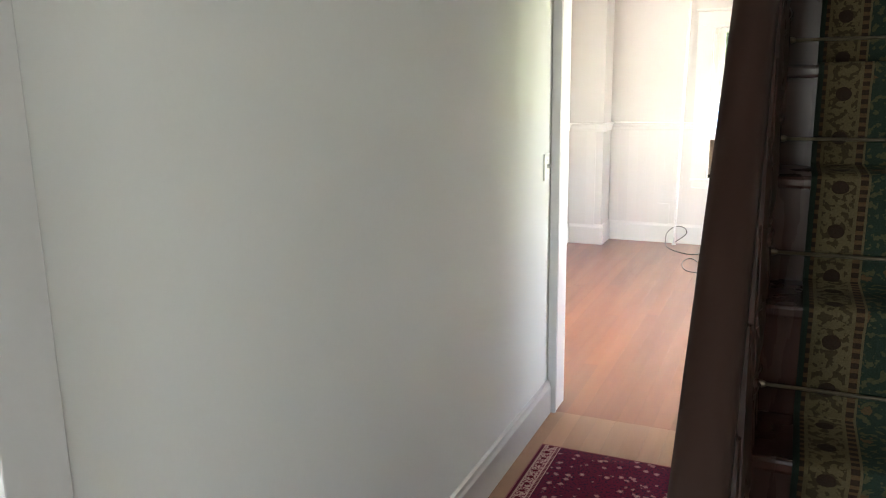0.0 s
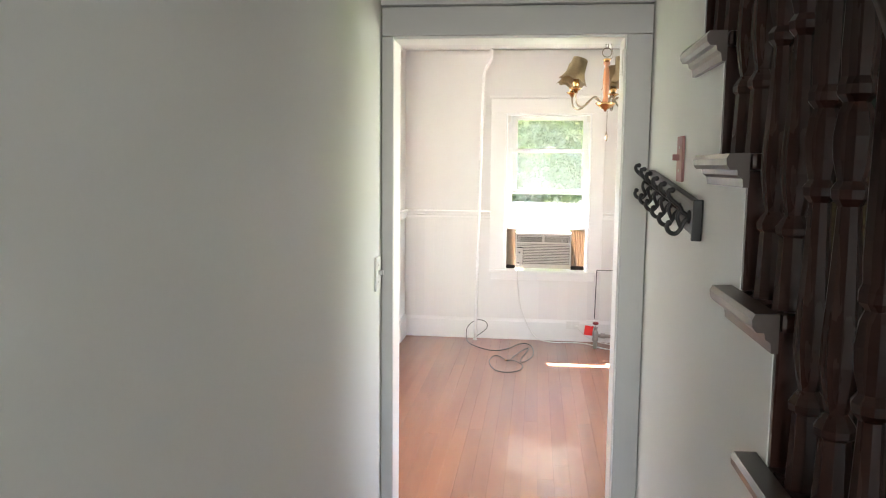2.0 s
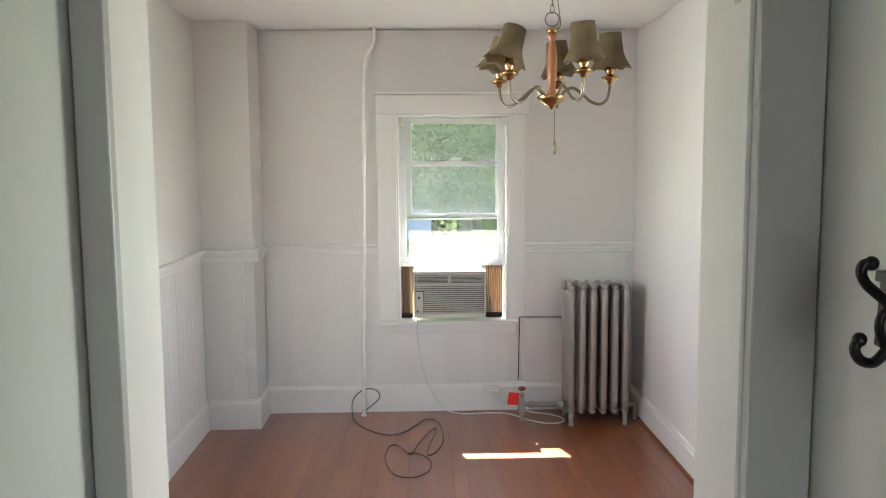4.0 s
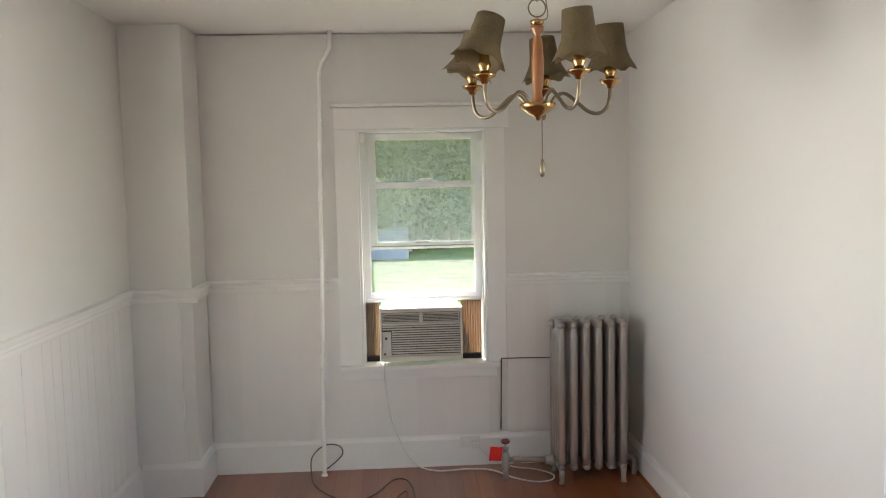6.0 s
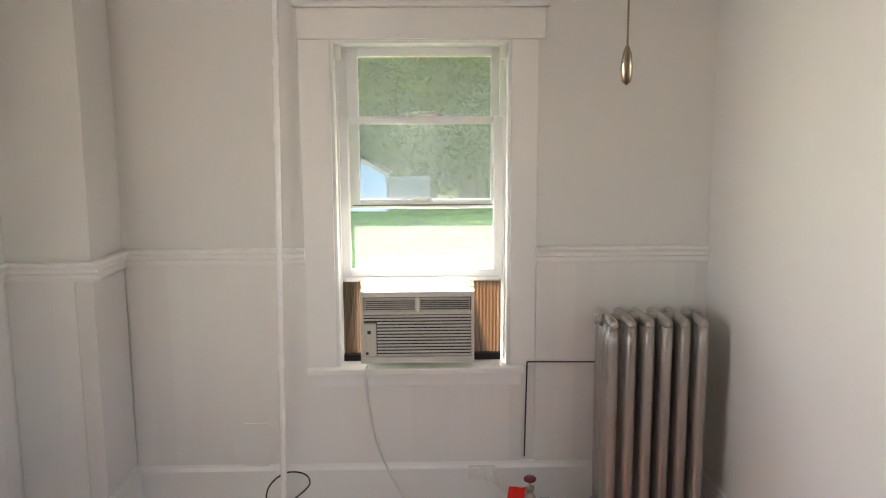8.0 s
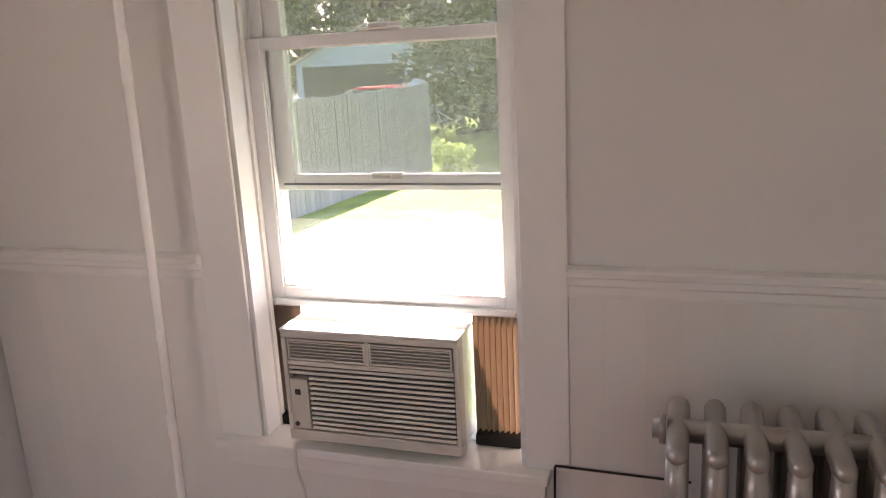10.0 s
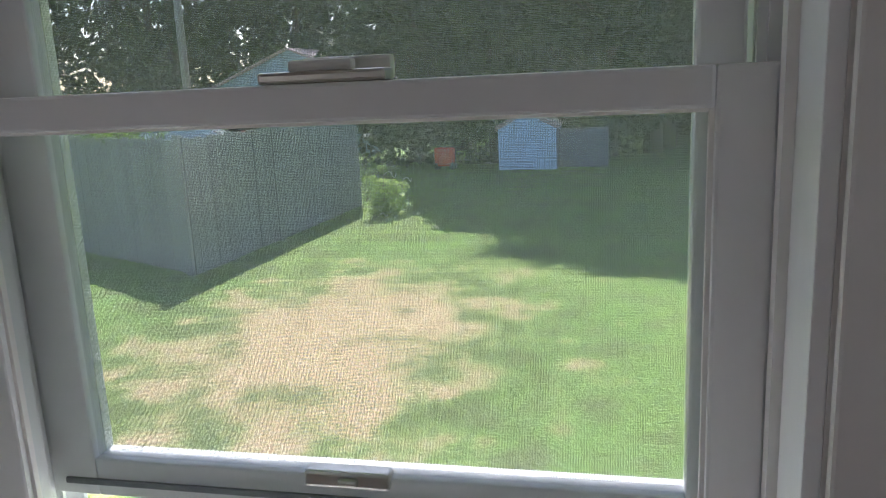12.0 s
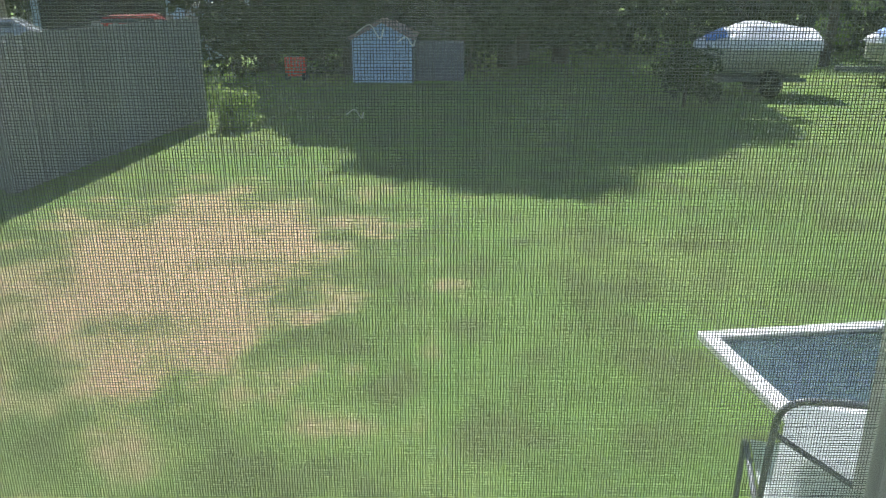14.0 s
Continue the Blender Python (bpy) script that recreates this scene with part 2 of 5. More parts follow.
def carpet(name, field, field2, accent, band, band2, edge, half, border, repeat):
    """Woven runner: a dark flowered field between two pale patterned borders; the middle of the width is at local x = 0."""
    m = bpy.data.materials.new(name)
    m.use_nodes = True
    t = m.node_tree
    b = t.nodes["Principled BSDF"]
    b.inputs["Roughness"].default_value = 0.95
    b.inputs["Specular IOR Level"].default_value = 0.1
    L = t.links.new

    def math_node(op, a, c=None, d=None):
        n = t.nodes.new("ShaderNodeMath")
        n.operation = op
        for i, v in enumerate((a, c, d)):
            if v is None:
                continue
            if isinstance(v, (int, float)):
                n.inputs[i].default_value = v
            else:
                L(v, n.inputs[i])
        return n.outputs[0]

    def mixed(f, a, c):
        n = t.nodes.new("ShaderNodeMix")
        n.data_type = "RGBA"
        L(f, n.inputs[0])
        for i, v in ((6, a), (7, c)):
            if isinstance(v, tuple):
                n.inputs[i].default_value = (*v, 1)
            else:
                L(v, n.inputs[i])
        return n.outputs[2]

    uv = t.nodes.new("ShaderNodeTexCoord")
    sep = t.nodes.new("ShaderNodeSeparateXYZ")
    L(uv.outputs["UV"], sep.inputs[0])
    x, y = sep.outputs[0], sep.outputs[1]
    ax = math_node("ABSOLUTE", x)
    flower = t.nodes.new("ShaderNodeTexVoronoi")
    flower.inputs["Scale"].default_value = repeat
    L(uv.outputs["UV"], flower.inputs["Vector"])
    small = t.nodes.new("ShaderNodeTexVoronoi")
    small.feature = "DISTANCE_TO_EDGE"
    small.inputs["Scale"].default_value = repeat * 2.2
    L(uv.outputs["UV"], small.inputs["Vector"])
    weave = t.nodes.new("ShaderNodeTexNoise")
    weave.inputs["Scale"].default_value = 260
    L(uv.outputs["UV"], weave.inputs["Vector"])
    leafy = t.nodes.new("ShaderNodeTexNoise")
    leafy.inputs["Scale"].default_value, leafy.inputs["Detail"].default_value = repeat * 4.5, 3
    L(uv.outputs["UV"], leafy.inputs["Vector"])
    vine = math_node("GREATER_THAN", leafy.outputs[0], 0.56)
    spot = math_node("LESS_THAN", math_node("ADD", flower.outputs["Distance"], math_node("MULTIPLY", leafy.outputs[0], 0.5)), 0.52)
    core = math_node("LESS_THAN", flower.outputs["Distance"], 0.11)
    fld = mixed(vine, field, field2)
    fld = mixed(spot, fld, accent)
    fld = mixed(core, fld, band)
    # border: pale band with rosettes and thin dark lines
    v = math_node("MULTIPLY", y, repeat * 0.72)
    fr = math_node("SUBTRACT", math_node("FRACT", v), 0.5)
    dx = math_node("DIVIDE", math_node("SUBTRACT", ax, half - border * 0.5), border)
    d = math_node("ADD", math_node("MULTIPLY", dx, dx), math_node("MULTIPLY", math_node("MULTIPLY", fr, fr), 0.9))
    ros = math_node("LESS_THAN", math_node("ADD", d, math_node("MULTIPLY", leafy.outputs[0], 0.02)), 0.032)
    scroll = math_node("GREATER_THAN", leafy.outputs[0], 0.52)
    inner = math_node("LESS_THAN", math_node("ABSOLUTE", dx), 0.27)
    bnd = mixed(math_node("MULTIPLY", scroll, inner), band, band2)
    bnd = mixed(ros, bnd, edge)
    stripe = math_node("GREATER_THAN", math_node("SINE", math_node("MULTIPLY", y, repeat * 22)), 0.2)
    side = math_node("GREATER_THAN", math_node("ABSOLUTE", dx), 0.33)
    bnd = mixed(side, bnd, mixed(stripe, edge, accent))
    line = math_node("GREATER_THAN", math_node("ABSOLUTE", dx), 0.46)
    bnd = mixed(line, bnd, band)
    isb = math_node("GREATER_THAN", ax, half - border)
    col = mixed(isb, fld, bnd)
    rim = math_node("GREATER_THAN", ax, half - 0.012)
    col = mixed(rim, col, field)
    hs = t.nodes.new("ShaderNodeHueSaturation")
    L(col, hs.inputs["Color"])
    mr = t.nodes.new("ShaderNodeMapRange")
    mr.inputs[3].default_value, mr.inputs[4].default_value = 0.55, 1.4
    L(weave.outputs[0], mr.inputs[0])
    L(mr.outputs[0], hs.inputs["Value"])
    L(hs.outputs[0], b.inputs["Base Color"])
    bp = t.nodes.new("ShaderNodeBump")
    bp.inputs["Strength"].default_value = 0.5
    bp.inputs["Distance"].default_value = 0.004
    L(weave.outputs[0], bp.inputs["Height"])
    L(bp.outputs[0], b.inputs["Normal"])
    return m


M["stair_carpet"] = carpet("stair_carpet", (0.010, 0.016, 0.0115), (0.034, 0.032, 0.015), (0.048, 0.027, 0.012), (0.056, 0.044, 0.022),
                           (0.026, 0.018, 0.009), (0.016, 0.009, 0.006), 0.3575, 0.120, 13)
M["rug"] = carpet("rug", (0.11, 0.010, 0.028), (0.025, 0.010, 0.028), (0.30, 0.15, 0.15), (0.46, 0.30, 0.26), (0.16, 0.02, 0.04), (0.10, 0.008, 0.015), 0.365, 0.085, 24)


# ---- building blocks ----
def mesh_of(name, bm, material, smooth=False):
    me = bpy.data.meshes.new(name)
    bm.to_mesh(me)
    bm.free()
    if material:
        me.materials.append(material)
    if smooth:
        for p in me.polygons:
            p.use_smooth = True
    return me


def part(name, bm, material, parent, label="", smooth=False):
    ob = new(name, mesh_of(name, bm, material, smooth))
    ob.parent = parent
    return tagged(ob, label) if label else ob


def structure(name, bm, material, smooth=False):
    return tagged(new(name, mesh_of(name, bm, material, smooth)), kind="structure")


def thing(name, at, label, category, group=""):
    ob = new(name)
    ob.location = at
    ob.empty_display_size = 0.05
    return tagged(ob, label, category, group)


def add_box(bm, x0, x1, y0, y1, z0, z1, bevel=0.0, turn=None):
    m = Matrix.LocRotScale(((x0 + x1) / 2, (y0 + y1) / 2, (z0 + z1) / 2), None, (x1 - x0, y1 - y0, z1 - z0))
    if turn is not None:
        m = turn @ m
    vs = bmesh.ops.create_cube(bm, size=1, matrix=m)["verts"]
    if bevel:
        es = list({e for v in vs for e in v.link_edges})
        bmesh.ops.bevel(bm, geom=es, offset=bevel, segments=2, affect="EDGES", profile=0.6)
    return bm


def boxes(*specs, bevel=0.0):
    bm = bmesh.new()
    for s in specs:
        add_box(bm, *s, bevel=bevel)
    return bm


def lathe(profile, steps=20, squash=1.0):
    """A turned body: rows of (radius, height)."""
    bm = bmesh.new()
    rings = []
    for r, z in profile:
        rings.append([bm.verts.new((r * math.cos(2 * math.pi * i / steps), squash * r * math.sin(2 * math.pi * i / steps), z)) for i in range(steps)])
    for a, b in zip(rings, rings[1:]):
        for i in range(steps):
            bm.faces.new((a[i], a[(i + 1) % steps], b[(i + 1) % steps], b[i]))
    for ring, flip in ((rings[0], True), (rings[-1], False)):
        if profile[0 if flip else -1][0] > 1e-4:
            bm.faces.new(ring[::-1] if flip else ring)
    bmesh.ops.remove_doubles(bm, verts=bm.verts, dist=1e-5)
    bmesh.ops.recalc_face_normals(bm, faces=bm.faces)
    return bm


def spline(points, per=8, closed=False):
    """A smooth line through the points."""
    ps = [Vector(p) for p in points]
    out = []
    n = len(ps)
    for i in range(n if closed else n - 1):
        p0, p1, p2, p3 = (ps[(i + k) % n] if closed else ps[min(max(i + k, 0), n - 1)] for k in (-1, 0, 1, 2))
        for k in range(per):
            u = k / per
            out.append(0.5 * (2 * p1 + (p2 - p0) * u + (2 * p0 - 5 * p1 + 4 * p2 - p3) * u * u + (3 * p1 - p0 - 3 * p2 + p3) * u ** 3))
    if not closed:
        out.append(ps[-1])
    return out


def tube(line, radius, sides=8, closed=False, bm=None):
    """A round bar along a line; radius may be one number or one for each point."""
    bm = bm or bmesh.new()
    pts = [Vector(p) for p in line]
    n = len(pts)
    rad = radius if isinstance(radius, (list, tuple)) else [radius] * n
    rings, ref = [], None
    for i, p in enumerate(pts):
        a, b = (pts[(i - 1) % n], pts[(i + 1) % n]) if closed else (pts[max(i - 1, 0)], pts[min(i + 1, n - 1)])
        d = (b - a).normalized()
        if ref is None:
            ref = d.orthogonal()
        ref = (ref - d * ref.dot(d)).normalized()
        side = d.cross(ref)
        rings.append([bm.verts.new(p + rad[i] * (math.cos(2 * math.pi * k / sides) * ref + math.sin(2 * math.pi * k / sides) * side)) for k in range(sides)])
    for i in range(n if closed else n - 1):
        a, b = rings[i], rings[(i + 1) % n]
        for k in range(sides):
            bm.faces.new((a[k], a[(k + 1) % sides], b[(k + 1) % sides], b[k]))
    if not closed:
        bm.faces.new(rings[0][::-1])
        bm.faces.new(rings[-1])
    return bm


def sweep_profile(profile, line_start, line_end, out, up):
    """A moulding: the profile, rows of (out, up), drawn straight from one point to another."""
    bm = bmesh.new()
    a, b, o, u = (Vector(v) for v in (line_start, line_end, out, up))
    ra = [bm.verts.new(a + o * p + u * q) for p, q in profile]
    rb = [bm.verts.new(b + o * p + u * q) for p, q in profile]
    n = len(profile)
    for i in range(n):
        bm.faces.new((ra[i], ra[(i + 1) % n], rb[(i + 1) % n], rb[i]))
    bm.faces.new(ra[::-1])
    bm.faces.new(rb)
    bmesh.ops.recalc_face_normals(bm, faces=bm.faces)
    return bm


def raw(name, verts, faces, material):
    me = bpy.data.meshes.new(name)
    me.from_pydata(verts, [], faces)
    me.materials.append(material)
    return me


# ---- the plan ----
XL, XR, YW, ZC = -1.44, 1.452, 4.325, 2.62        # dining room
HL, HR = -0.450, 0.478                            # hall
DL, DR, DT, DW = -0.411, 0.385, 2.03, 0.14         # doorway
WL, WR, WB, WT = -0.188, 0.575, 0.645, 2.062      # window opening
GROUND = -0.65
BACK = -6.0
STAIR_X = 1.35

# floors
hall_floor = structure("floor_hall", boxes((-2.7, STAIR_X + 0.1, BACK - 0.1, 0.0, -0.12, -0.016)), M["gap"])
room_floor = structure("floor", boxes((XL - 0.15, XR + 0.15, 0.0, YW + 0.1, -0.12, -0.016)), M["gap"])
structure("ceiling", boxes((XL - 0.15, XR + 0.15, DW, YW + 0.2, ZC, ZC + 0.15)), M["ceiling"])
structure("ceiling_hall", boxes((-2.7, 1.5, BACK - 0.15, 0.0, 3.7, 3.85)), M["ceiling"])

# walls of the room
structure("wall_window", boxes((XL, WL, YW, YW + 0.16, -0.2, ZC), (WR, XR, YW, YW + 0.16, -0.2, ZC),
                               (WL, WR, YW, YW + 0.16, -0.2, WB - 0.03), (WL, WR, YW, YW + 0.16, WT, ZC)), M["plaster"])
SB, ST = 0.75, 2.05                                # side windows, out of view, added for daylight
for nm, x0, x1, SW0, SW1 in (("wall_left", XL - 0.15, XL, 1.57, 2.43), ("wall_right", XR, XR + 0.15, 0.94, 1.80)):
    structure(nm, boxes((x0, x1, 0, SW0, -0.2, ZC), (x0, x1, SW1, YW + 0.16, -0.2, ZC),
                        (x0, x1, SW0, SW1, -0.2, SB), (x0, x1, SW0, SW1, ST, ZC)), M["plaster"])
structure("wall_doorway", boxes((XL - 0.15, DL - 0.02, 0.0, DW, -0.1, 3.7), (DR + 0.02, XR + 0.15, 0.0, DW, -0.1, 3.7),
                                (DL - 0.02, DR + 0.02, 0.0, DW, DT + 0.02, 3.7)), M["plaster"])
# walls of the hall
LO0, LO1 = -3.75, -2.81                            # side doorway in the hall's long wall
structure("wall_hall_long", boxes((HL - 0.14, HL, LO1, 0.0, -0.1, 3.7), (HL - 0.14, HL, BACK, LO0, -0.1, 3.7),
                                  (HL - 0.14, HL, LO0, LO1, 2.03, 3.7)), M["hall_plaster"])
# The openings in the hall back and the side room are added, out of view.
structure("wall_hall_back", boxes((-2.7, -0.42, BACK - 0.12, BACK, -0.1, 3.7), (0.42, 1.5, BACK - 0.12, BACK, -0.1, 3.7),
                                  (-0.42, 0.42, BACK - 0.12, BACK, -0.1, 0.8), (-0.42, 0.42, BACK - 0.12, BACK, 2.1, 3.7)), M["hall_plaster"])
structure("wall_stairwell", boxes((STAIR_X, STAIR_X + 0.12, BACK, 0.0, -0.1, 3.7)), M["hall_plaster"])
structure("wall_side_room", boxes((-2.7, -2.6, BACK, -3.80, -0.1, 3.7), (-2.7, -2.6, -2.9, 0.0, -0.1, 3.7), (-2.7, -2.6, -3.80, -2.9, -0.1, 0.8),
                                  (-2.7, -2.6, -3.80, -2.9, 2.1, 3.7), (-2.6, HL - 0.14, -0.12, 0.0, -0.1, 3.7)), M["hall_plaster"])
# boxed-in chase in the corner
BX, BY = -1.105, 4.0
structure("wall_chase", boxes((XL, BX, BY, YW, -0.01, ZC), bevel=0.004), M["plaster"])

# doorway lining, casings and caps
structure("trim_door_lining", boxes((DL - 0.02, DL, -0.004, DW + 0.004, 0, DT + 0.02), (DR, DR + 0.02, -0.004, DW + 0.004, 0, DT + 0.02),
                                    (DL, DR, -0.004, DW + 0.004, DT, DT + 0.02), bevel=0.002), M["trim"])
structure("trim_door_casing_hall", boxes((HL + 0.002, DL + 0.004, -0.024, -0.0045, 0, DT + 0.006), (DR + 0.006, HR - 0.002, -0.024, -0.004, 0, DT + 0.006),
                                         (HL + 0.002, HR - 0.002, -0.026, -0.004, DT + 0.008, DT + 0.105), bevel=0.003), M["shaded_hall_trim"])
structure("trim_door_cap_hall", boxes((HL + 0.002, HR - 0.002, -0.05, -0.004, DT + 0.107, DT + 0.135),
                                      (HL + 0.002, HR - 0.002, -0.034, -0.004, DT + 0.137, DT + 0.19), bevel=0.004), M["shaded_hall_trim"])
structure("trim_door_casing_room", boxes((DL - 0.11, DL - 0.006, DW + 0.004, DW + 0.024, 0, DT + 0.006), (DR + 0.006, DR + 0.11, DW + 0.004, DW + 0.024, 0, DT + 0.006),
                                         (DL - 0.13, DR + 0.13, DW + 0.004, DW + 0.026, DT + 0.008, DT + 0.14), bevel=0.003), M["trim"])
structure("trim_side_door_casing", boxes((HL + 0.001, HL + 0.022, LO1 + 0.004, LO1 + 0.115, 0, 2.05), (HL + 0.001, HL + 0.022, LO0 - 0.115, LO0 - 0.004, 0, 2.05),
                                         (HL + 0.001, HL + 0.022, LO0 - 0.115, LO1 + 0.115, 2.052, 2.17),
                                         (HL - 0.14, HL, LO1 - 0.018, LO1 - 0.002, 0, 2.03), bevel=0.003), M["shaded_hall_trim"])

# skirting boards
BASE = [(0, 0), (0.020, 0), (0.020, 0.135), (0.014, 0.15), (0.012, 0.165), (0, 0.17)]
TALL = [(0, 0), (0.020, 0), (0.020, 0.165), (0.013, 0.182), (0.010, 0.195), (0, 0.198)]
Z, X, Y = Vector((0, 0, 1)), Vector((1, 0, 0)), Vector((0, 1, 0))
structure("baseboard_hall", sweep_profile(BASE, (HL, LO1 + 0.117, 0), (HL, -0.026, 0), X, Z), M["shaded_hall_trim"])
structure("baseboard_hall_stair", sweep_profile(BASE, (HR, -2.3, 0), (HR, -0.026, 0), -X, Z), M["shaded_hall_trim"])
structure("baseboard_right", sweep_profile(BASE, (XR, DW + 0.03, 0), (XR, YW, 0), -X, Z), M["trim"])
structure("baseboard_left", sweep_profile(TALL, (XL, DW + 0.03, 0), (XL, BY - 0.02, 0), X, Z), M["trim"])
structure("baseboard_chase", sweep_profile(TALL, (XL + 0.02, BY, 0), (BX + 0.02, BY, 0), -Y, Z), M["trim"])
structure("baseboard_chase_side", sweep_profile(TALL, (BX, BY + 0.0005, 0), (BX, YW - 0.02, 0), X, Z), M["trim"])
structure("baseboard_window", sweep_profile(TALL, (BX, YW, 0), (XR - 0.02, YW, 0), -Y, Z), M["trim"])
structure("trim_shoe_right", sweep_profile([(0, 0), (0.016, 0), (0.014, 0.009), (0.008, 0.015), (0, 0.017)], (XR - 0.020, DW + 0.03, 0), (XR - 0.020, YW - 0.02, 0), -X, Z), M["floor"])

# chair rail
RAIL = [(0, -0.036), (0.010, -0.036), (0.014, -0.024), (0.014, -0.006), (0.022, 0.0), (0.022, 0.016), (0.034, 0.022), (0.036, 0.034), (0.030, 0.040), (0, 0.042)]
ZR = 1.140
structure("trim_chair_rail_left", sweep_profile(RAIL, (XL, DW + 0.14, ZR), (XL, BY - 0.034, ZR), X, Z), M["trim"])
structure("trim_chair_rail_chase", sweep_profile(RAIL, (XL, BY, ZR), (BX + 0.034, BY, ZR), -Y, Z), M["trim"])
structure("trim_chair_rail_chase_side", sweep_profile(RAIL, (BX, BY, ZR), (BX, YW, ZR), X, Z), M["trim"])
structure("trim_chair_rail_window", sweep_profile(RAIL, (BX, YW, ZR), (-0.318, YW, ZR), -Y, Z), M["trim"])
structure("trim_chair_rail_corner", sweep_profile(RAIL, (0.690, YW, ZR), (XR, YW, ZR), -Y, Z), M["trim"])

# window casing, head, stool and apron
structure("trim_window_casing", boxes((-0.322, WL - 0.002, YW - 0.012, YW - 0.001, WB, WT), (WR + 0.002, 0.690, YW - 0.012, YW - 0.001, WB, WT),
                                      (-0.322, 0.716, YW - 0.024, YW - 0.001, WT + 0.003, WT + 0.128), bevel=0.003), M["trim"])
structure("trim_window_cap", boxes((-0.338, 0.732, YW - 0.050, YW - 0.001, WT + 0.130, WT + 0.152), bevel=0.005), M["trim"])
structure("window_sill", boxes((-0.322, 0.642, YW - 0.052, YW + 0.10, WB - 0.028, WB), bevel=0.005), M["trim"])
structure("trim_window_apron", boxes((-0.305, 0.628, YW - 0.020, YW - 0.001, WB - 0.088, WB - 0.030), bevel=0.004), M["trim"])
structure("window_jamb", boxes((WL, WL + 0.012, YW, YW + 0.16, WB, WT), (WR - 0.012, WR, YW, YW + 0.16, WB, WT),
                               (WL + 0.012, WR - 0.012, YW, YW + 0.16, WT - 0.014, WT), (WL + 0.012, WR - 0.012, YW + 0.10, YW + 0.22, WB - 0.02, WB), bevel=0.0015), M["vinyl"])


# ---- window ----
def frame_bm(x0, x1, z0, z1, y0, y1, side, bottom, top, bevel=0.003):
    return boxes((x0, x0 + side, y0, y1, z0, z1), (x1 - side, x1, y0, y1, z0, z1), (x0 + side, x1 - side, y0, y1, z0, z0 + bottom),
                 (x0 + side, x1 - side, y0, y1, z1 - top, z1), bevel=bevel)


SX0, SX1 = -0.174, 0.557
window = thing("window_1", (0, 0, 0), "white vinyl double-hung window, lower sash raised above an air conditioner", "window")
window["kind"] = "structure"
sash = part("raised_sash", frame_bm(SX0, SX1, 1.018, 1.747, 4.415, 4.447, 0.044, 0.050, 0.031), M["vinyl"], window)
g = part("pane", boxes((SX0 + 0.044, SX1 - 0.044, 4.4305, 4.4325, 1.068, 1.716)), M["pane"], sash, "clear dusty glass pane")
g.visible_shadow = False
part("bead", frame_bm(SX0 + 0.042, SX1 - 0.042, 1.066, 1.718, 4.421, 4.428, 0.006, 0.006, 0.005, 0.001), M["trim"], sash)
part("pull_rail", boxes((SX0 + 0.02, SX1 - 0.02, 4.402, 4.418, 1.018, 1.034), bevel=0.003), M["vinyl"], sash)
lock = part("sash_lock", boxes((0.155, 0.265, 4.420, 4.446, 1.747, 1.757), bevel=0.003), M["nickel"], sash, "worn grey cam lock")
part("keeper", boxes((0.185, 0.262, 4.447, 4.462, 1.748, 1.768), (0.180, 0.235, 4.426, 4.440, 1.757, 1.766), bevel=0.003), M["white_plastic"], lock)
upper = part("upper_frame", boxes((-0.137, -0.085, 4.460, 4.494, 1.336, 2.046), (0.503, 0.540, 4.460, 4.494, 1.336, 2.046), (-0.085, 0.503, 4.460, 4.494, 1.336, 1.378),
                                  (-0.085, 0.503, 4.460, 4.494, 2.006, 2.046), bevel=0.003), M["vinyl"], window)
g = part("upper_pane", boxes((-0.085, 0.503, 4.468, 4.470, 1.378, 2.006)), M["hazy_dusty_pane"], upper, "hazy dusty glass pane")
g.visible_shadow = False
part("rail_groove", boxes((-0.120, 0.520, 4.4565, 4.461, 1.350, 1.356)), M["grey_metal"], upper)
part("latch", boxes((0.150, 0.235, 4.452, 4.470, 1.368, 1.385), (0.185, 0.205, 4.446, 4.460, 1.372, 1.380), bevel=0.003), M["nickel"], upper, "small tilt latch on the rail")
part("track_left", boxes((WL + 0.012, SX0 + 0.004, 4.449, 4.455, WB, WT - 0.014), (WL + 0.012, -0.140, 4.456, 4.462, WB, WT - 0.014), (-0.160, -0.139, 4.470, 4.474, WB, WT - 0.014),
                         (WL + 0.012, -0.134, 4.495, 4.500, WB, WT - 0.014)), M["vinyl"], window)
part("track_right", boxes((SX1 - 0.004, WR - 0.012, 4.449, 4.455, WB, WT - 0.014), (0.546, WR - 0.012, 4.456, 4.462, WB, WT - 0.014), (0.546, 0.558, 4.470, 4.474, WB, WT - 0.014),
                          (0.542, WR - 0.012, 4.495, 4.500, WB, WT - 0.014)), M["vinyl"], window)
part("parting_stop", boxes((WL + 0.012, WL + 0.020, 4.395, 4.412, WB, WT - 0.014), (WR - 0.020, WR - 0.012, 4.395, 4.412, WB, WT - 0.014)), M["trim"], window)
for x0, x1 in ((WL + 0.013, WL + 0.043), (WR - 0.043, WR - 0.013)):
    part("blind_bracket", boxes((x0, x1, 4.36, 4.392, WT - 0.075, WT - 0.016), bevel=0.004), M["white_plastic"], window)

# insect screen of woven wire
wires_v, wires_f = [], []


def wire(a, b, u, v, R):
    k = len(wires_v)
    for p in (a, b):
        for n in range(3):
            c, s = R * math.cos(n * 2.0944), R * math.sin(n * 2.0944)
            wires_v.append((p[0] + u[0] * c + v[0] * s, p[1] + u[1] * c + v[1] * s, p[2] + u[2] * c + v[2] * s))
    for n in range(3):
        wires_f.append((k + n, k + (n + 1) % 3, k + 3 + (n + 1) % 3, k + 3 + n))


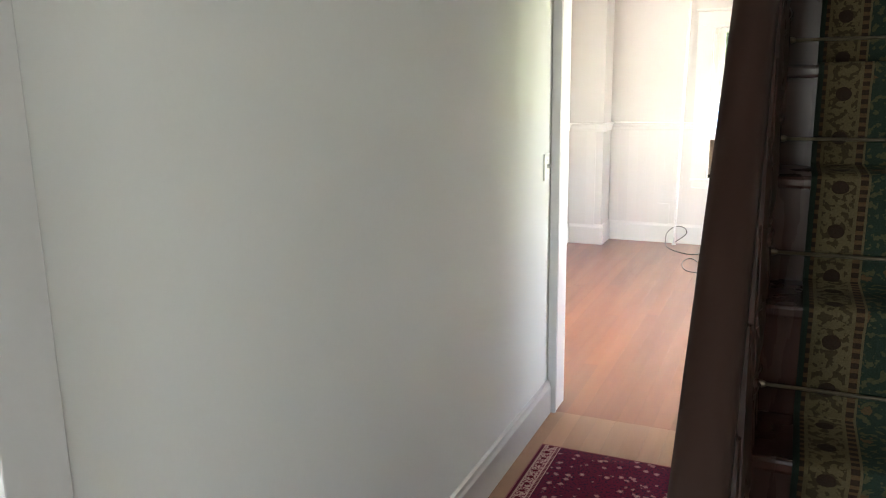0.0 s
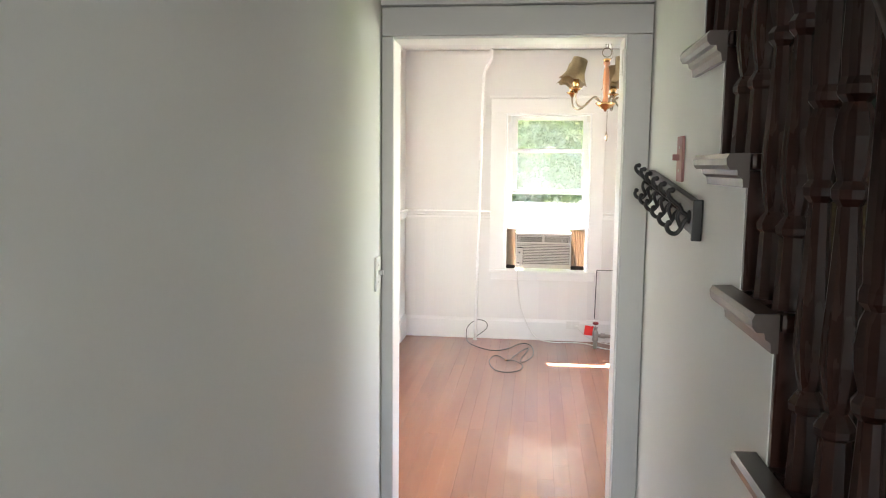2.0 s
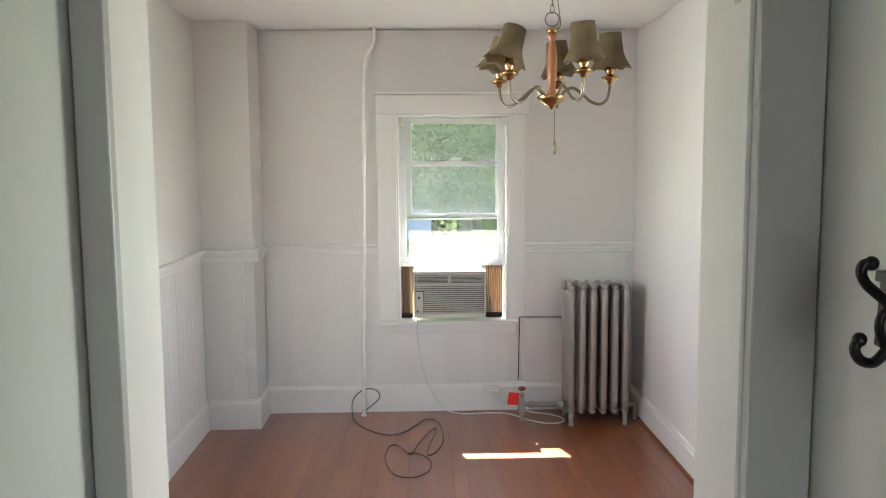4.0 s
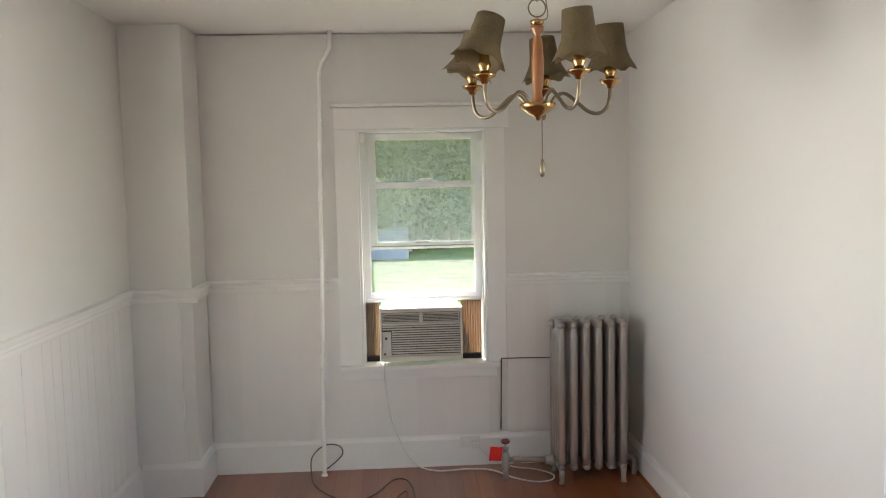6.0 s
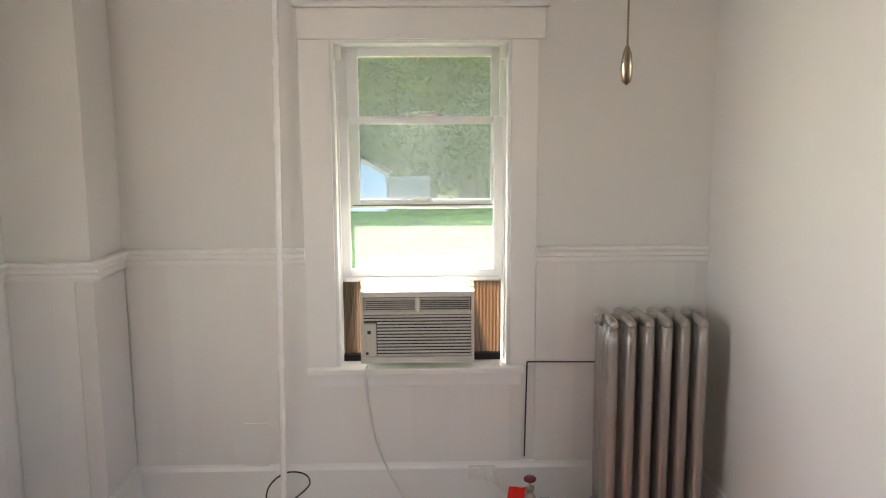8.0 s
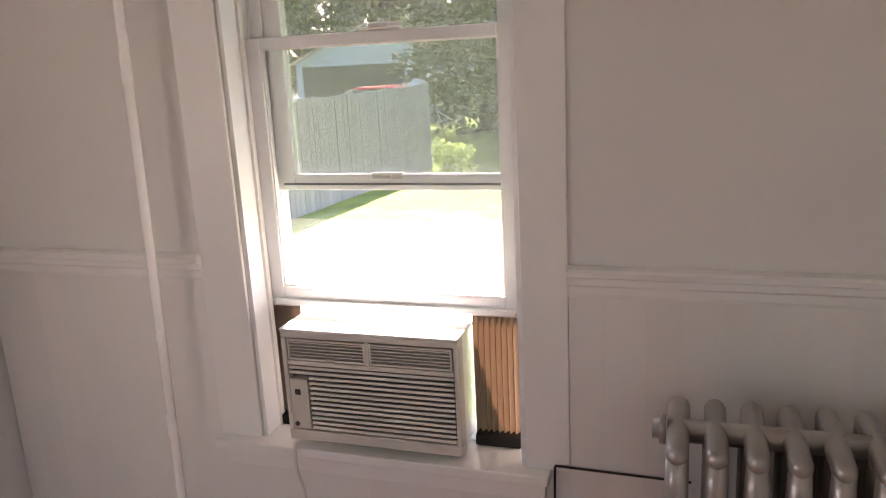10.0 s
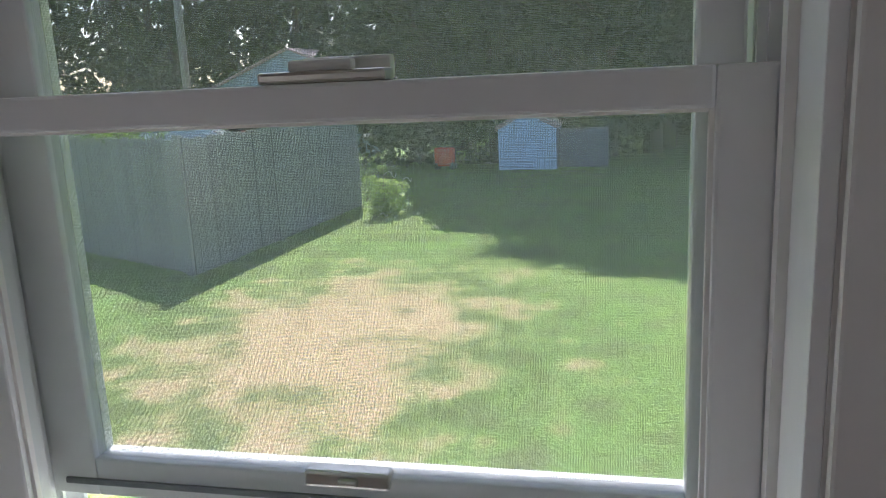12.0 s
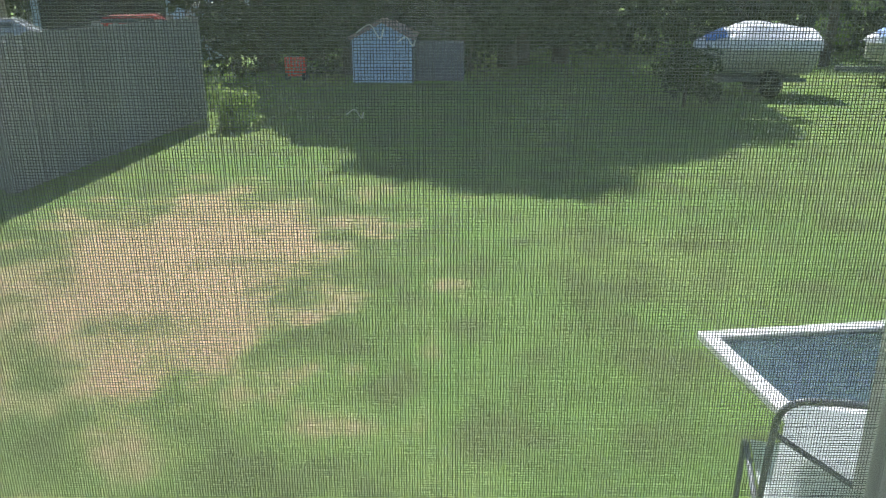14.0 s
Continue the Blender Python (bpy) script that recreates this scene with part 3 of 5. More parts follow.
PITCH = 0.00145
for i in range(int(0.588 / PITCH)):
    x = -0.085 + i * PITCH + random.uniform(-0.00016, 0.00016)
    wire((x, 4.4800, 1.378), (x + random.uniform(-0.0004, 0.0004), 4.4800, 2.006), (1, 0, 0), (0, 1, 0), 0.00022)
for i in range(int(0.628 / PITCH)):
    z = 1.378 + i * PITCH + random.uniform(-0.00016, 0.00016)
    wire((-0.085, 4.4803, z), (0.503, 4.4803, z + random.uniform(-0.0004, 0.0004)), (0, -1, 0), (0, 0, 1), 0.00024)
screen_ob = new("insect_screen", raw("insect_screen", wires_v, wires_f, M["wire"]))
screen_ob.parent = upper
tagged(screen_ob, "grey woven wire insect screen", kind="stuff")
for x, z, r in ((0.246, 1.664, 0.006), (0.238, 1.628, 0.004), (0.262, 1.66, 0.004)):
    part("screen_flaw", tube(spline([(x - r, 4.479, z), (x, 4.4785, z + r * 0.6), (x + r * 0.7, 4.479, z - r * 0.4), (x + r, 4.479, z + r * 0.3)], 4), 0.00035, 4), M["white_metal"], screen_ob, "snagged bright wire ends")


# ---- unseen side, hall and side-room windows, added for daylight ----
def plain_window(name, y_or_x, along, a0, a1, z0, z1):
    if along == "y":
        bm = boxes((y_or_x - 0.03, y_or_x + 0.03, a0, a0 + 0.05, z0, z1), (y_or_x - 0.03, y_or_x + 0.03, a1 - 0.05, a1, z0, z1),
                   (y_or_x - 0.03, y_or_x + 0.03, a0 + 0.05, a1 - 0.05, z0, z0 + 0.05), (y_or_x - 0.03, y_or_x + 0.03, a0 + 0.05, a1 - 0.05, z1 - 0.05, z1), bevel=0.003)
    else:
        bm = boxes((a0, a0 + 0.05, y_or_x - 0.03, y_or_x + 0.03, z0, z1), (a1 - 0.05, a1, y_or_x - 0.03, y_or_x + 0.03, z0, z1),
                   (a0 + 0.05, a1 - 0.05, y_or_x - 0.03, y_or_x + 0.03, z0, z0 + 0.05), (a0 + 0.05, a1 - 0.05, y_or_x - 0.03, y_or_x + 0.03, z1 - 0.05, z1), bevel=0.003)
    return structure(name, bm, M["trim"])


plain_window("window_left_unseen", XL - 0.11, "y", 1.57, 2.43, SB, ST)
plain_window("window_right_unseen", XR + 0.11, "y", 0.94, 1.80, SB, ST)
plain_window("window_hall_unseen", BACK - 0.09, "x", -0.42, 0.42, 0.8, 2.1)
plain_window("window_side_room_unseen", -2.66, "y", -3.80, -2.9, 0.8, 2.1)


# ---- staircase ----
RISE, RUN = 0.25, 0.215
I0, I1 = -4, 9
stair = thing("staircase", (0, 0, 0), "steep dark mahogany staircase with a patterned green runner", "staircase")
stair["kind"] = "structure"


def riser_y(i):
    return -1.27 + RUN * (i - 2)


def tread_z(i):
    return 1.62 + RISE * (i - 2)


# white string wall under the stair, cut to the steps
bm = bmesh.new()
outline = [(riser_y(I0), -0.05)]
for i in range(I0, I1):
    outline += [(riser_y(i), tread_z(i) - 0.032), (riser_y(i + 1), tread_z(i) - 0.032)]
outline += [(-0.002, tread_z(I1 - 1) - 0.032)] if riser_y(I1) < -0.002 else []
outline = [(min(y, -0.002), z) for y, z in outline] + [(-0.002, -0.05)]
front = [bm.verts.new((HR, y, z)) for y, z in outline]
back = [bm.verts.new((HR + 0.03, y, z)) for y, z in outline]
bm.faces.new(front)
bm.faces.new(back[::-1])
for k in range(len(front)):
    bm.faces.new((front[k], back[k], back[(k + 1) % len(front)], front[(k + 1) % len(front)]))
bmesh.ops.remove_doubles(bm, verts=bm.verts, dist=1e-4)
bmesh.ops.triangulate(bm, faces=bm.faces)
bmesh.ops.recalc_face_normals(bm, faces=bm.faces)
structure("wall_stair_string", bm, M["hall_plaster"])

NOSE = [(0.0, -0.062), (0.010, -0.062), (0.012, -0.046), (0.020, -0.040), (0.022, -0.030), (0.034, -0.030), (0.040, -0.022), (0.041, -0.010), (0.036, -0.001), (0, 0)]
for i in range(I0, I1):
    y0, y1, z = riser_y(i), riser_y(i + 1), tread_z(i)
    if y1 > -0.05:
        break
    part("tread", boxes((HR + 0.002, STAIR_X, y0 - 0.03, y1 + 0.01, z - 0.03, z), bevel=0.008), M["mahogany"], stair)
    part("riser", boxes((HR + 0.0015, STAIR_X, y0 - 0.014, y0 - 0.001, z - RISE + 0.001, z - 0.031)), M["mahogany"], stair)
    far = min(y1 + 0.055, -0.03)
    nose = sweep_profile(NOSE, (HR - 0.001, y0 - 0.03, z), (HR - 0.001, far, z), -X, Z)
    part("return_nosing", nose, M["tread_wood"], stair, "moulded dark return nosing")

# runner: one carpet laid down over treads and risers
CX0, CX1 = 0.600, 1.315
bm = bmesh.new()
uvl = bm.loops.layers.uv.new("UVMap")
line, length = [], [0.0]
for i in range(I0, I1):
    y0, z = riser_y(i), tread_z(i)
    if riser_y(i + 1) > -0.05:
        break
    line += [(y0 - 0.020, z - RISE + 0.012), (y0 - 0.021, z - 0.05), (y0 - 0.036, z - 0.028), (y0 - 0.038, z - 0.004), (y0 - 0.024, z + 0.007), (y0 + 0.06, z + 0.008), (y0 + RUN - 0.02, z + 0.008)]
for a, b in zip(line, line[1:]):
    length.append(length[-1] + math.dist(a, b))
cols = [(CX0 + CX1) / 2 + (CX1 - CX0) / 2 * k / 6 for k in range(-6, 7)]
grid = [[bm.verts.new((x, y, z)) for x in cols] for y, z in line]
for r in range(len(line) - 1):
    for c in range(len(cols) - 1):
        f = bm.faces.new((grid[r][c], grid[r][c + 1], grid[r + 1][c + 1], grid[r + 1][c]))
        f.smooth = True
        for lp, (rr, cc) in zip(f.loops, ((r, c), (r, c + 1), (r + 1, c + 1), (r + 1, c))):
            lp[uvl].uv = (cols[cc] - (CX0 + CX1) / 2, length[rr])
runner = new("stair_runner", mesh_of("stair_runner", bm, M["stair_carpet"]))
tagged(runner, "dark green floral stair runner with cream borders", "carpet")
mod = runner.modifiers.new("pile", "SOLIDIFY")
mod.thickness, mod.offset = 0.006, -1

for i in range(I0 + 1, I1):
    y0, z = riser_y(i), tread_z(i) - RISE
    if y0 > -0.25:
        break
    rod = thing("stair_rod", (0, y0 - 0.031, z + 0.070), "thin worn brass rod holding the stair runner", "stair rod", "rods of the stair runner")
    part("bar", tube([(0.515, 0, 0), (1.325, 0, 0)], 0.0042, 8), M["dull_brass"], rod, smooth=True)
    for x, s in ((0.520, -1), (1.320, 1)):
        e = part("finial", lathe([(0.0, -0.024), (0.006, -0.020), (0.009, -0.012), (0.007, -0.004), (0.008, 0.008), (0, 0.012)], 10), M["dull_brass"], rod, smooth=True)
        e.matrix_local = pose(x, 0, 0, 0, 90 * s, 0)

# balustrade
BALX = 0.505


def baluster_mesh(h):
    prof = [(0.026, 0.0), (0.0215, 0.115), (0.027, 0.120), (0.028, 0.130), (0.022, 0.140), (0.0145, 0.150), (0.019, 0.168), (0.026, 0.215), (0.0255, 0.245), (0.020, 0.33), (0.0155, 0.425),
            (0.024, 0.435), (0.0255, 0.447), (0.018, 0.458), (0.0245, 0.485), (0.0265, 0.515), (0.022, 0.545), (0.0165, 0.558), (0.025, 0.568), (0.025, 0.580), (0.021, 0.590), (0.0225, 0.62), (0.017, h)]
    return lathe(prof, 10)


railing = thing("stair_railing", (0, 0, 0), "dark stained turned balusters under a heavy moulded handrail", "railing")


def rail_z(y):
    return 1.84 + (RISE / RUN) * (y + 1.80)


for i in range(I0, I1):
    y0, z = riser_y(i), tread_z(i)
    if riser_y(i + 1) > -0.05:
        break
    for k, off in enumerate((0.02, 0.127)):
        y = y0 + off
        h = rail_z(y) + 0.02 - z
        if rail_z(y) > 3.6:
            continue
        b = part("baluster", baluster_mesh(h), M["mahogany"], railing)
        b.location = (BALX, y, z)

# handrail with an eased, moulded section
ys = [-2.62 + 0.06 * k for k in range(44)]
bm = bmesh.new()
sec = [(-0.034, 0.0), (-0.034, 0.012), (-0.030, 0.020), (-0.038, 0.034), (-0.036, 0.054), (-0.024, 0.070), (0, 0.076), (0.024, 0.070), (0.036, 0.054), (0.038, 0.034), (0.030, 0.020), (0.034, 0.012), (0.034, 0.0)]
rings = []
slope = Vector((0, RUN, RISE)).normalized()
lift = Vector((0, -slope.z, slope.y))
for y in ys:
    c = Vector((BALX - 0.027, y, rail_z(y)))
    rings.append([bm.verts.new(c + X * a + lift * b) for a, b in sec])
for a, b in zip(rings, rings[1:]):
    for k in range(len(sec)):
        bm.faces.new((a[k], a[(k + 1) % len(sec)], b[(k + 1) % len(sec)], b[k]))
bm.faces.new(rings[0])
bm.faces.new(rings[-1][::-1])
bmesh.ops.recalc_face_normals(bm, faces=bm.faces)
part("handrail", bm, M["rail_wood"], railing, "heavy brown handrail with a worn satin sheen", smooth=True)
newel = part("newel_post", lathe([(0.048, 0), (0.048, 0.32), (0.036, 0.34), (0.046, 0.36), (0.034, 0.40), (0.044, 0.62), (0.034, 0.74), (0.048, 0.76), (0.048, 0.98), (0.055, 0.99), (0.055, 1.01), (0.03, 1.05), (0, 1.07)], 16),
             M["mahogany"], railing, smooth=True)
newel.location = (BALX - 0.02, -2.64, 0)

# ---- hall things ----
rug = thing("runner_rug", (0.003, -1.75, 0.0), "crimson patterned runner rug on the hall floor", "rug")
bm = bmesh.new()
uvl = bm.loops.layers.uv.new("UVMap")
nx, ny = 10, 40
gv = [[bm.verts.new((-0.365 + 0.73 * c / nx, -1.37 + 2.74 * r / ny, 0.0085 + 0.0015 * noise.noise((c * 0.7, r * 0.4, 3)))) for c in range(nx + 1)] for r in range(ny + 1)]
for r in range(ny):
    for c in range(nx):
        f = bm.faces.new((gv[r][c], gv[r][c + 1], gv[r + 1][c + 1], gv[r + 1][c]))
        f.smooth = True
        for lp in f.loops:
            lp[uvl].uv = lp.vert.co.xy
pile = part("pile", bm, M["rug"], rug)
mod = pile.modifiers.new("pile", "SOLIDIFY")
mod.thickness, mod.offset = 0.008, -1
part("bound_edge", boxes((-0.369, -0.363, -1.374, 1.374, 0.0005, 0.0095), (0.363, 0.369, -1.374, 1.374, 0.0005, 0.0095), (-0.363, 0.363, 1.366, 1.374, 0.0005, 0.0095), bevel=0.002), M["red_enamel"], rug)

# coat rack, hung a little out of level
rack = thing("coat_rack", (HR, -0.545, 1.508), "grey board coat rack with six black iron double hooks", "coat rack")
rack.rotation_euler = (radians(5.3), 0, 0)
part("board", boxes((-0.016, -0.001, -0.372, 0.372, -0.042, 0.042), bevel=0.003), M["grey_board"], rack)
part("board_bead", boxes((-0.022, -0.016, -0.372, 0.372, 0.030, 0.042), bevel=0.002), M["grey_board"], rack)
part("end_cap", boxes((-0.024, -0.001, -0.384, -0.373, -0.048, 0.048), bevel=0.003), M["black_iron"], rack)
HOOK_UP = [(0, 0), (0.30, 0.16), (0.42, 0.40), (0.66, 0.62), (0.86, 0.80), (0.98, 1.02), (0.94, 1.20), (0.80, 1.22)]
HOOK_LOW = [(0, -0.06), (0.22, -0.30), (0.34, -0.62), (0.56, -0.86), (0.82, -0.80), (0.96, -0.56), (0.88, -0.36)]
HOOK_MID = [(0.02, -0.02), (0.40, 0.22), (0.52, -0.10), (0.34, -0.58)]
for k in range(6):
    y = -0.312 + 0.126 * k

    def bar(rows, thick):
        return tube(spline([(-0.018 - 0.052 * p, y, 0.050 * q) for p, q in rows], 5), thick, 8)

    hook = part("hook", bar(HOOK_UP, 0.0056), M["black_iron"], rack, smooth=True)
    part("lower_hook", bar(HOOK_LOW, 0.0056), M["black_iron"], hook, smooth=True)
    part("scroll", bar(HOOK_MID, 0.0048), M["black_iron"], hook, smooth=True)
    for p, q in (HOOK_UP[-1], HOOK_LOW[-1]):
        bm = bmesh.new()
        bmesh.ops.create_uvsphere(bm, u_segments=10, v_segments=6, radius=0.0075, matrix=Matrix.Translation((-0.018 - 0.052 * p, y, 0.050 * q)))
        part("tip", bm, M["black_iron"], hook, smooth=True)
    bm = bmesh.new()
    bmesh.ops.create_uvsphere(bm, u_segments=8, v_segments=6, radius=0.013, matrix=Matrix.LocRotScale((-0.018, y, -0.002), None, (0.6, 1, 1.3)))
    part("rosette", bm, M["black_iron"], hook, smooth=True)


def switch_plate(name, at, facing, label, plate, w=0.072, h=0.118):
    sw = thing(name, at, label, "light switch")
    s = facing
    part("plate", boxes((0.001 if s > 0 else -0.009, 0.009 if s > 0 else -0.001, -w / 2, w / 2, -h / 2, h / 2), bevel=0.002), plate, sw)
    tg = boxes((0.006, 0.026, -0.004, 0.004, -0.004, 0.012), bevel=0.002) if s > 0 else boxes((-0.026, -0.006, -0.004, 0.004, -0.004, 0.012), bevel=0.002)
    part("toggle", tg, plate, sw)
    for z in (-0.03, 0.03):
        part("screw", boxes((0.008 if s > 0 else -0.0105, 0.0105 if s > 0 else -0.008, -0.003, 0.003, z - 0.003, z + 0.003), bevel=0.001), M["nickel"], sw)


switch_plate("light_switch", (HR, -0.640, 1.615), -1, "dusky pink metal toggle switch plate above the coat rack", M["pink_plate"])
switch_plate("light_switch", (HL, -0.105, 1.213), 1, "white toggle switch plate beside the doorway", M["white_plastic"])

hinge = thing("strike_plate", (DR, 0.035, 1.95), "small worn steel plate let into the door lining", "hardware")
part("leaf", boxes((-0.002, -0.0002, -0.007, 0.007, -0.045, 0.045), bevel=0.0008), M["nickel"], hinge)

# ---- dining room things ----
# air conditioner
ac = thing("air_conditioner", (0.168, 4.30, WB), "beige window air conditioner with louvred front on the sill", "air conditioner")
AW = 0.250
zb, zt = 0.022, 0.342
part("case", boxes((-AW + 0.008, AW - 0.008, 0.02, 0.46, zb, zt - 0.006), bevel=0.006), M["ac_top"], ac)
for nm, bx in (("bottom_trim", (-AW, AW, -0.012, 0.03, zb, zb + 0.030)), ("top_trim", (-AW, AW, -0.012, 0.03, zt - 0.022, zt - 0.004)), ("side_trim", (-AW, -AW + 0.014, -0.012, 0.03, zb + 0.03, zt - 0.022)),
               ("side_trim", (AW - 0.014, AW, -0.012, 0.03, zb + 0.03, zt - 0.022)), ("middle_trim", (-AW + 0.014, AW - 0.014, -0.012, 0.03, zt - 0.100, zt - 0.086))):
    part(nm, boxes(bx, bevel=0.004), M["ac_plastic"], ac)
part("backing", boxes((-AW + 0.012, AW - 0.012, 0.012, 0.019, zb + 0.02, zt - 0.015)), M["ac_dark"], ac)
topcap = part("top_lip", boxes((-AW, AW, -0.016, 0.115, zt - 0.003, zt + 0.005), bevel=0.003), M["ac_top"], ac, "bright white top edge")
panel = part("control_panel", boxes((-AW + 0.016, -AW + 0.068, -0.012, 0.014, zb + 0.034, zb + 0.180), bevel=0.002), M["ac_plastic"], ac)
part("display", boxes((-AW + 0.030, -AW + 0.045, -0.0145, -0.011, zb + 0.135, zb + 0.150)), M["ac_dark"], panel)
part("button", lathe([(0.0, -0.002), (0.006, -0.002), (0.007, 0.002), (0, 0.003)], 10), M["ac_dark"], panel).matrix_local = pose(-AW + 0.028, -0.013, zb + 0.048, 90)
for k in range(14):
    z = zb + 0.036 + k * 0.0145
    x0 = -AW + (0.072 if k < 11 else 0.016)
    lv = part("louver", boxes((x0, AW - 0.016, -0.010, 0.006, -0.004, 0.004), bevel=0.0015), M["ac_plastic"], ac)
    lv.matrix_local = pose(0, 0, z, -18)
for x0, x1 in ((-AW + 0.018, -0.006), (0.006, AW - 0.018)):
    vent = part("vent_grille", boxes((x0, x1, -0.010, 0.002, zt - 0.084, zt - 0.079), (x0, x1, -0.010, 0.002, zt - 0.031, zt - 0.026),
                                     (x0, x0 + 0.005, -0.010, 0.002, zt - 0.079, zt - 0.031), (x1 - 0.005, x1, -0.010, 0.002, zt - 0.079, zt - 0.031)), M["ac_plastic"], ac)
    for k in range(5):
        part("vane", boxes((x0 + 0.005, x1 - 0.005, -0.008, 0.004, zt - 0.073 + k * 0.009, zt - 0.070 + k * 0.009)), M["ac_plastic"], vent)
part("centre_bar", boxes((-0.006, 0.006, -0.012, 0.01, zt - 0.086, zt - 0.022), bevel=0.002), M["ac_plastic"], ac)


def accordion(x0, x1, label):
    acc = thing("accordion_panel", ((x0 + x1) / 2, 4.425, WB + 0.028), label, "filler panel", "side panels of the air conditioner")
    w, n = (x1 - x0) / 2, 16
    bm = bmesh.new()
    lo, hi = [], []
    for k in range(n + 1):
        x = -w + 2 * w * k / n
        y = 0.009 if k % 2 else -0.009
        lo.append(bm.verts.new((x, y, 0.0)))
        hi.append(bm.verts.new((x, y, 0.345)))
    for k in range(n):
        bm.faces.new((lo[k], lo[k + 1], hi[k + 1], hi[k]))
    part("pleats", bm, M["pleat"], acc)
    part("edge_frame", boxes((-w, w, -0.012, 0.012, 0.338, 0.350), bevel=0.002), M["ac_plastic"], acc)
    part("foam_strip", boxes((-w, w, -0.03, 0.012, -0.026, 0.006), bevel=0.006), M["foam"], acc, "crumbling black foam strip")


pleat = bpy.data.materials.new("pleat")
pleat.use_nodes = True
pt = pleat.node_tree
pb = pt.nodes["Principled BSDF"]
pb.inputs["Base Color"].default_value = (0.27, 0.225, 0.18, 1)
pb.inputs["Roughness"].default_value = 0.6
tl, mx = pt.nodes.new("ShaderNodeBsdfTranslucent"), pt.nodes.new("ShaderNodeMixShader")
tl.inputs[0].default_value = (0.60, 0.34, 0.19, 1)
mx.inputs[0].default_value = 0.045
pt.links.new(pb.outputs[0], mx.inputs[1])
pt.links.new(tl.outputs[0], mx.inputs[2])
pt.links.new(mx.outputs[0], pt.nodes["Material Output"].inputs[0])
M["pleat"] = pleat
accordion(-0.172, -0.086, "brown pleated plastic filler beside the air conditioner")
accordion(0.421, 0.546, "tan pleated plastic filler glowing with sun behind")

# radiator
rad = thing("radiator", (1.130, 4.062, 0), "silver-painted cast iron column radiator with six sections", "radiator")
NSEC, SP = 6, 0.072


def section(legs):
    bm = bmesh.new()
    for y in (-0.105, -0.035, 0.035, 0.105):
        tube([(0, y, 0.085), (0, y, 0.16), (0, y, 0.84), (0, y, 0.915)], [0.021, 0.0235, 0.0235, 0.021], 12, bm=bm)
    for z in (0.095, 0.918):
        ends = [(-0.129, 0.004), (-0.126, 0.013), (-0.118, 0.019), (-0.105, 0.0225)]
        rows = ends + [(-y, r) for y, r in ends[::-1]]
        tube([(0, y, z) for y, r in rows], [r for y, r in rows], 12, bm=bm)
    for z in (0.36, 0.64):
        tube([(0, -0.105, z), (0, 0.105, z)], 0.010, 8, bm=bm)
    if legs:
        for y in (-0.105, 0.105):
            tube([(0, y, 0.10), (0, y - 0.004, 0.05), (0, y - 0.006, 0.018), (0, y - 0.006, 0.0)], [0.021, 0.016, 0.014, 0.019], 10, bm=bm)
    return bm


for k in range(NSEC):
    s = part("section", section(k in (0, NSEC - 1)), M["silver_paint"], rad, smooth=True)
    s.location = (-0.18 + SP * k, 0, 0)
for z in (0.105, 0.915):
    part("push_nipple", tube([(-0.20, 0.0, z), (0.20, 0.0, z)], 0.024, 12), M["silver_paint"], rad, smooth=True)
plug = part("end_plug", lathe([(0.030, 0), (0.030, 0.012), (0.020, 0.014), (0.020, 0.026), (0, 0.027)], 14), M["silver_paint"], rad, smooth=True)
plug.matrix_local = pose(-0.204, 0, 0.915, 0, -90, 0)
for z in (0.105,):
    bush = part("bushing", lathe([(0.034, 0), (0.034, 0.022), (0.026, 0.026), (0.026, 0.05), (0, 0.05)], 14), M["silver_paint"], rad, smooth=True)
    bush.matrix_local = pose(-0.204, 0, z, 0, -90, 0)

valve = thing("radiator_valve", (0.640, 4.062, 0), "grey radiator valve with a red wheel and red tag", "valve")
part("riser_pipe", tube([(0, 0, -0.01), (0, 0, 0.10)], 0.017, 12), M["silver_paint"], valve, smooth=True)
part("body", lathe([(0.018, 0.06), (0.026, 0.066), (0.026, 0.09), (0.022, 0.10), (0.030, 0.125), (0.022, 0.152), (0.016, 0.160), (0.016, 0.178), (0.020, 0.18), (0.020, 0.19), (0, 0.192)], 14), M["silver_paint"], valve, smooth=True)
part("supply_pipe", tube([(0.01, 0, 0.115), (0.26, 0, 0.107)], 0.0165, 12), M["silver_paint"], valve, smooth=True)
part("union_nut", tube([(0.045, 0, 0.114), (0.085, 0, 0.113)], 0.025, 6), M["silver_paint"], valve)
part("stem", tube([(0, 0, 0.19), (0, 0, 0.225)], 0.006, 8), M["nickel"], valve, smooth=True)
part("hand_wheel", lathe([(0.0, 0.212), (0.016, 0.212), (0.026, 0.218), (0.027, 0.228), (0.018, 0.236), (0, 0.238)], 14), M["red_enamel"], valve, smooth=True)
tag = part("paper_tag", boxes((-0.038, 0.038, -0.001, 0.001, -0.042, 0.042), bevel=0.0008), M["red_tag"], valve, "bright red paper tag")
tag.matrix_local = pose(-0.062, -0.035, 0.165, 0, 8, 12)
part("tag_string", tube(spline([(0.0, -0.01, 0.205), (-0.02, -0.03, 0.205), (-0.05, -0.034, 0.202)], 4), 0.0012, 5), M["white_cord"], valve)
elbow = thing("return_pipe", (1.395, 4.062, 0), "short silver elbow pipe beside the radiator", "pipe")
part("bend", tube(spline([(-0.085, 0, 0.105), (-0.03, 0, 0.108), (0.0, 0, 0.10), (0.012, 0, 0.075), (0.013, 0, 0.03), (0.013, 0, -0.01)], 5), 0.017, 12), M["silver_paint"], elbow, smooth=True)
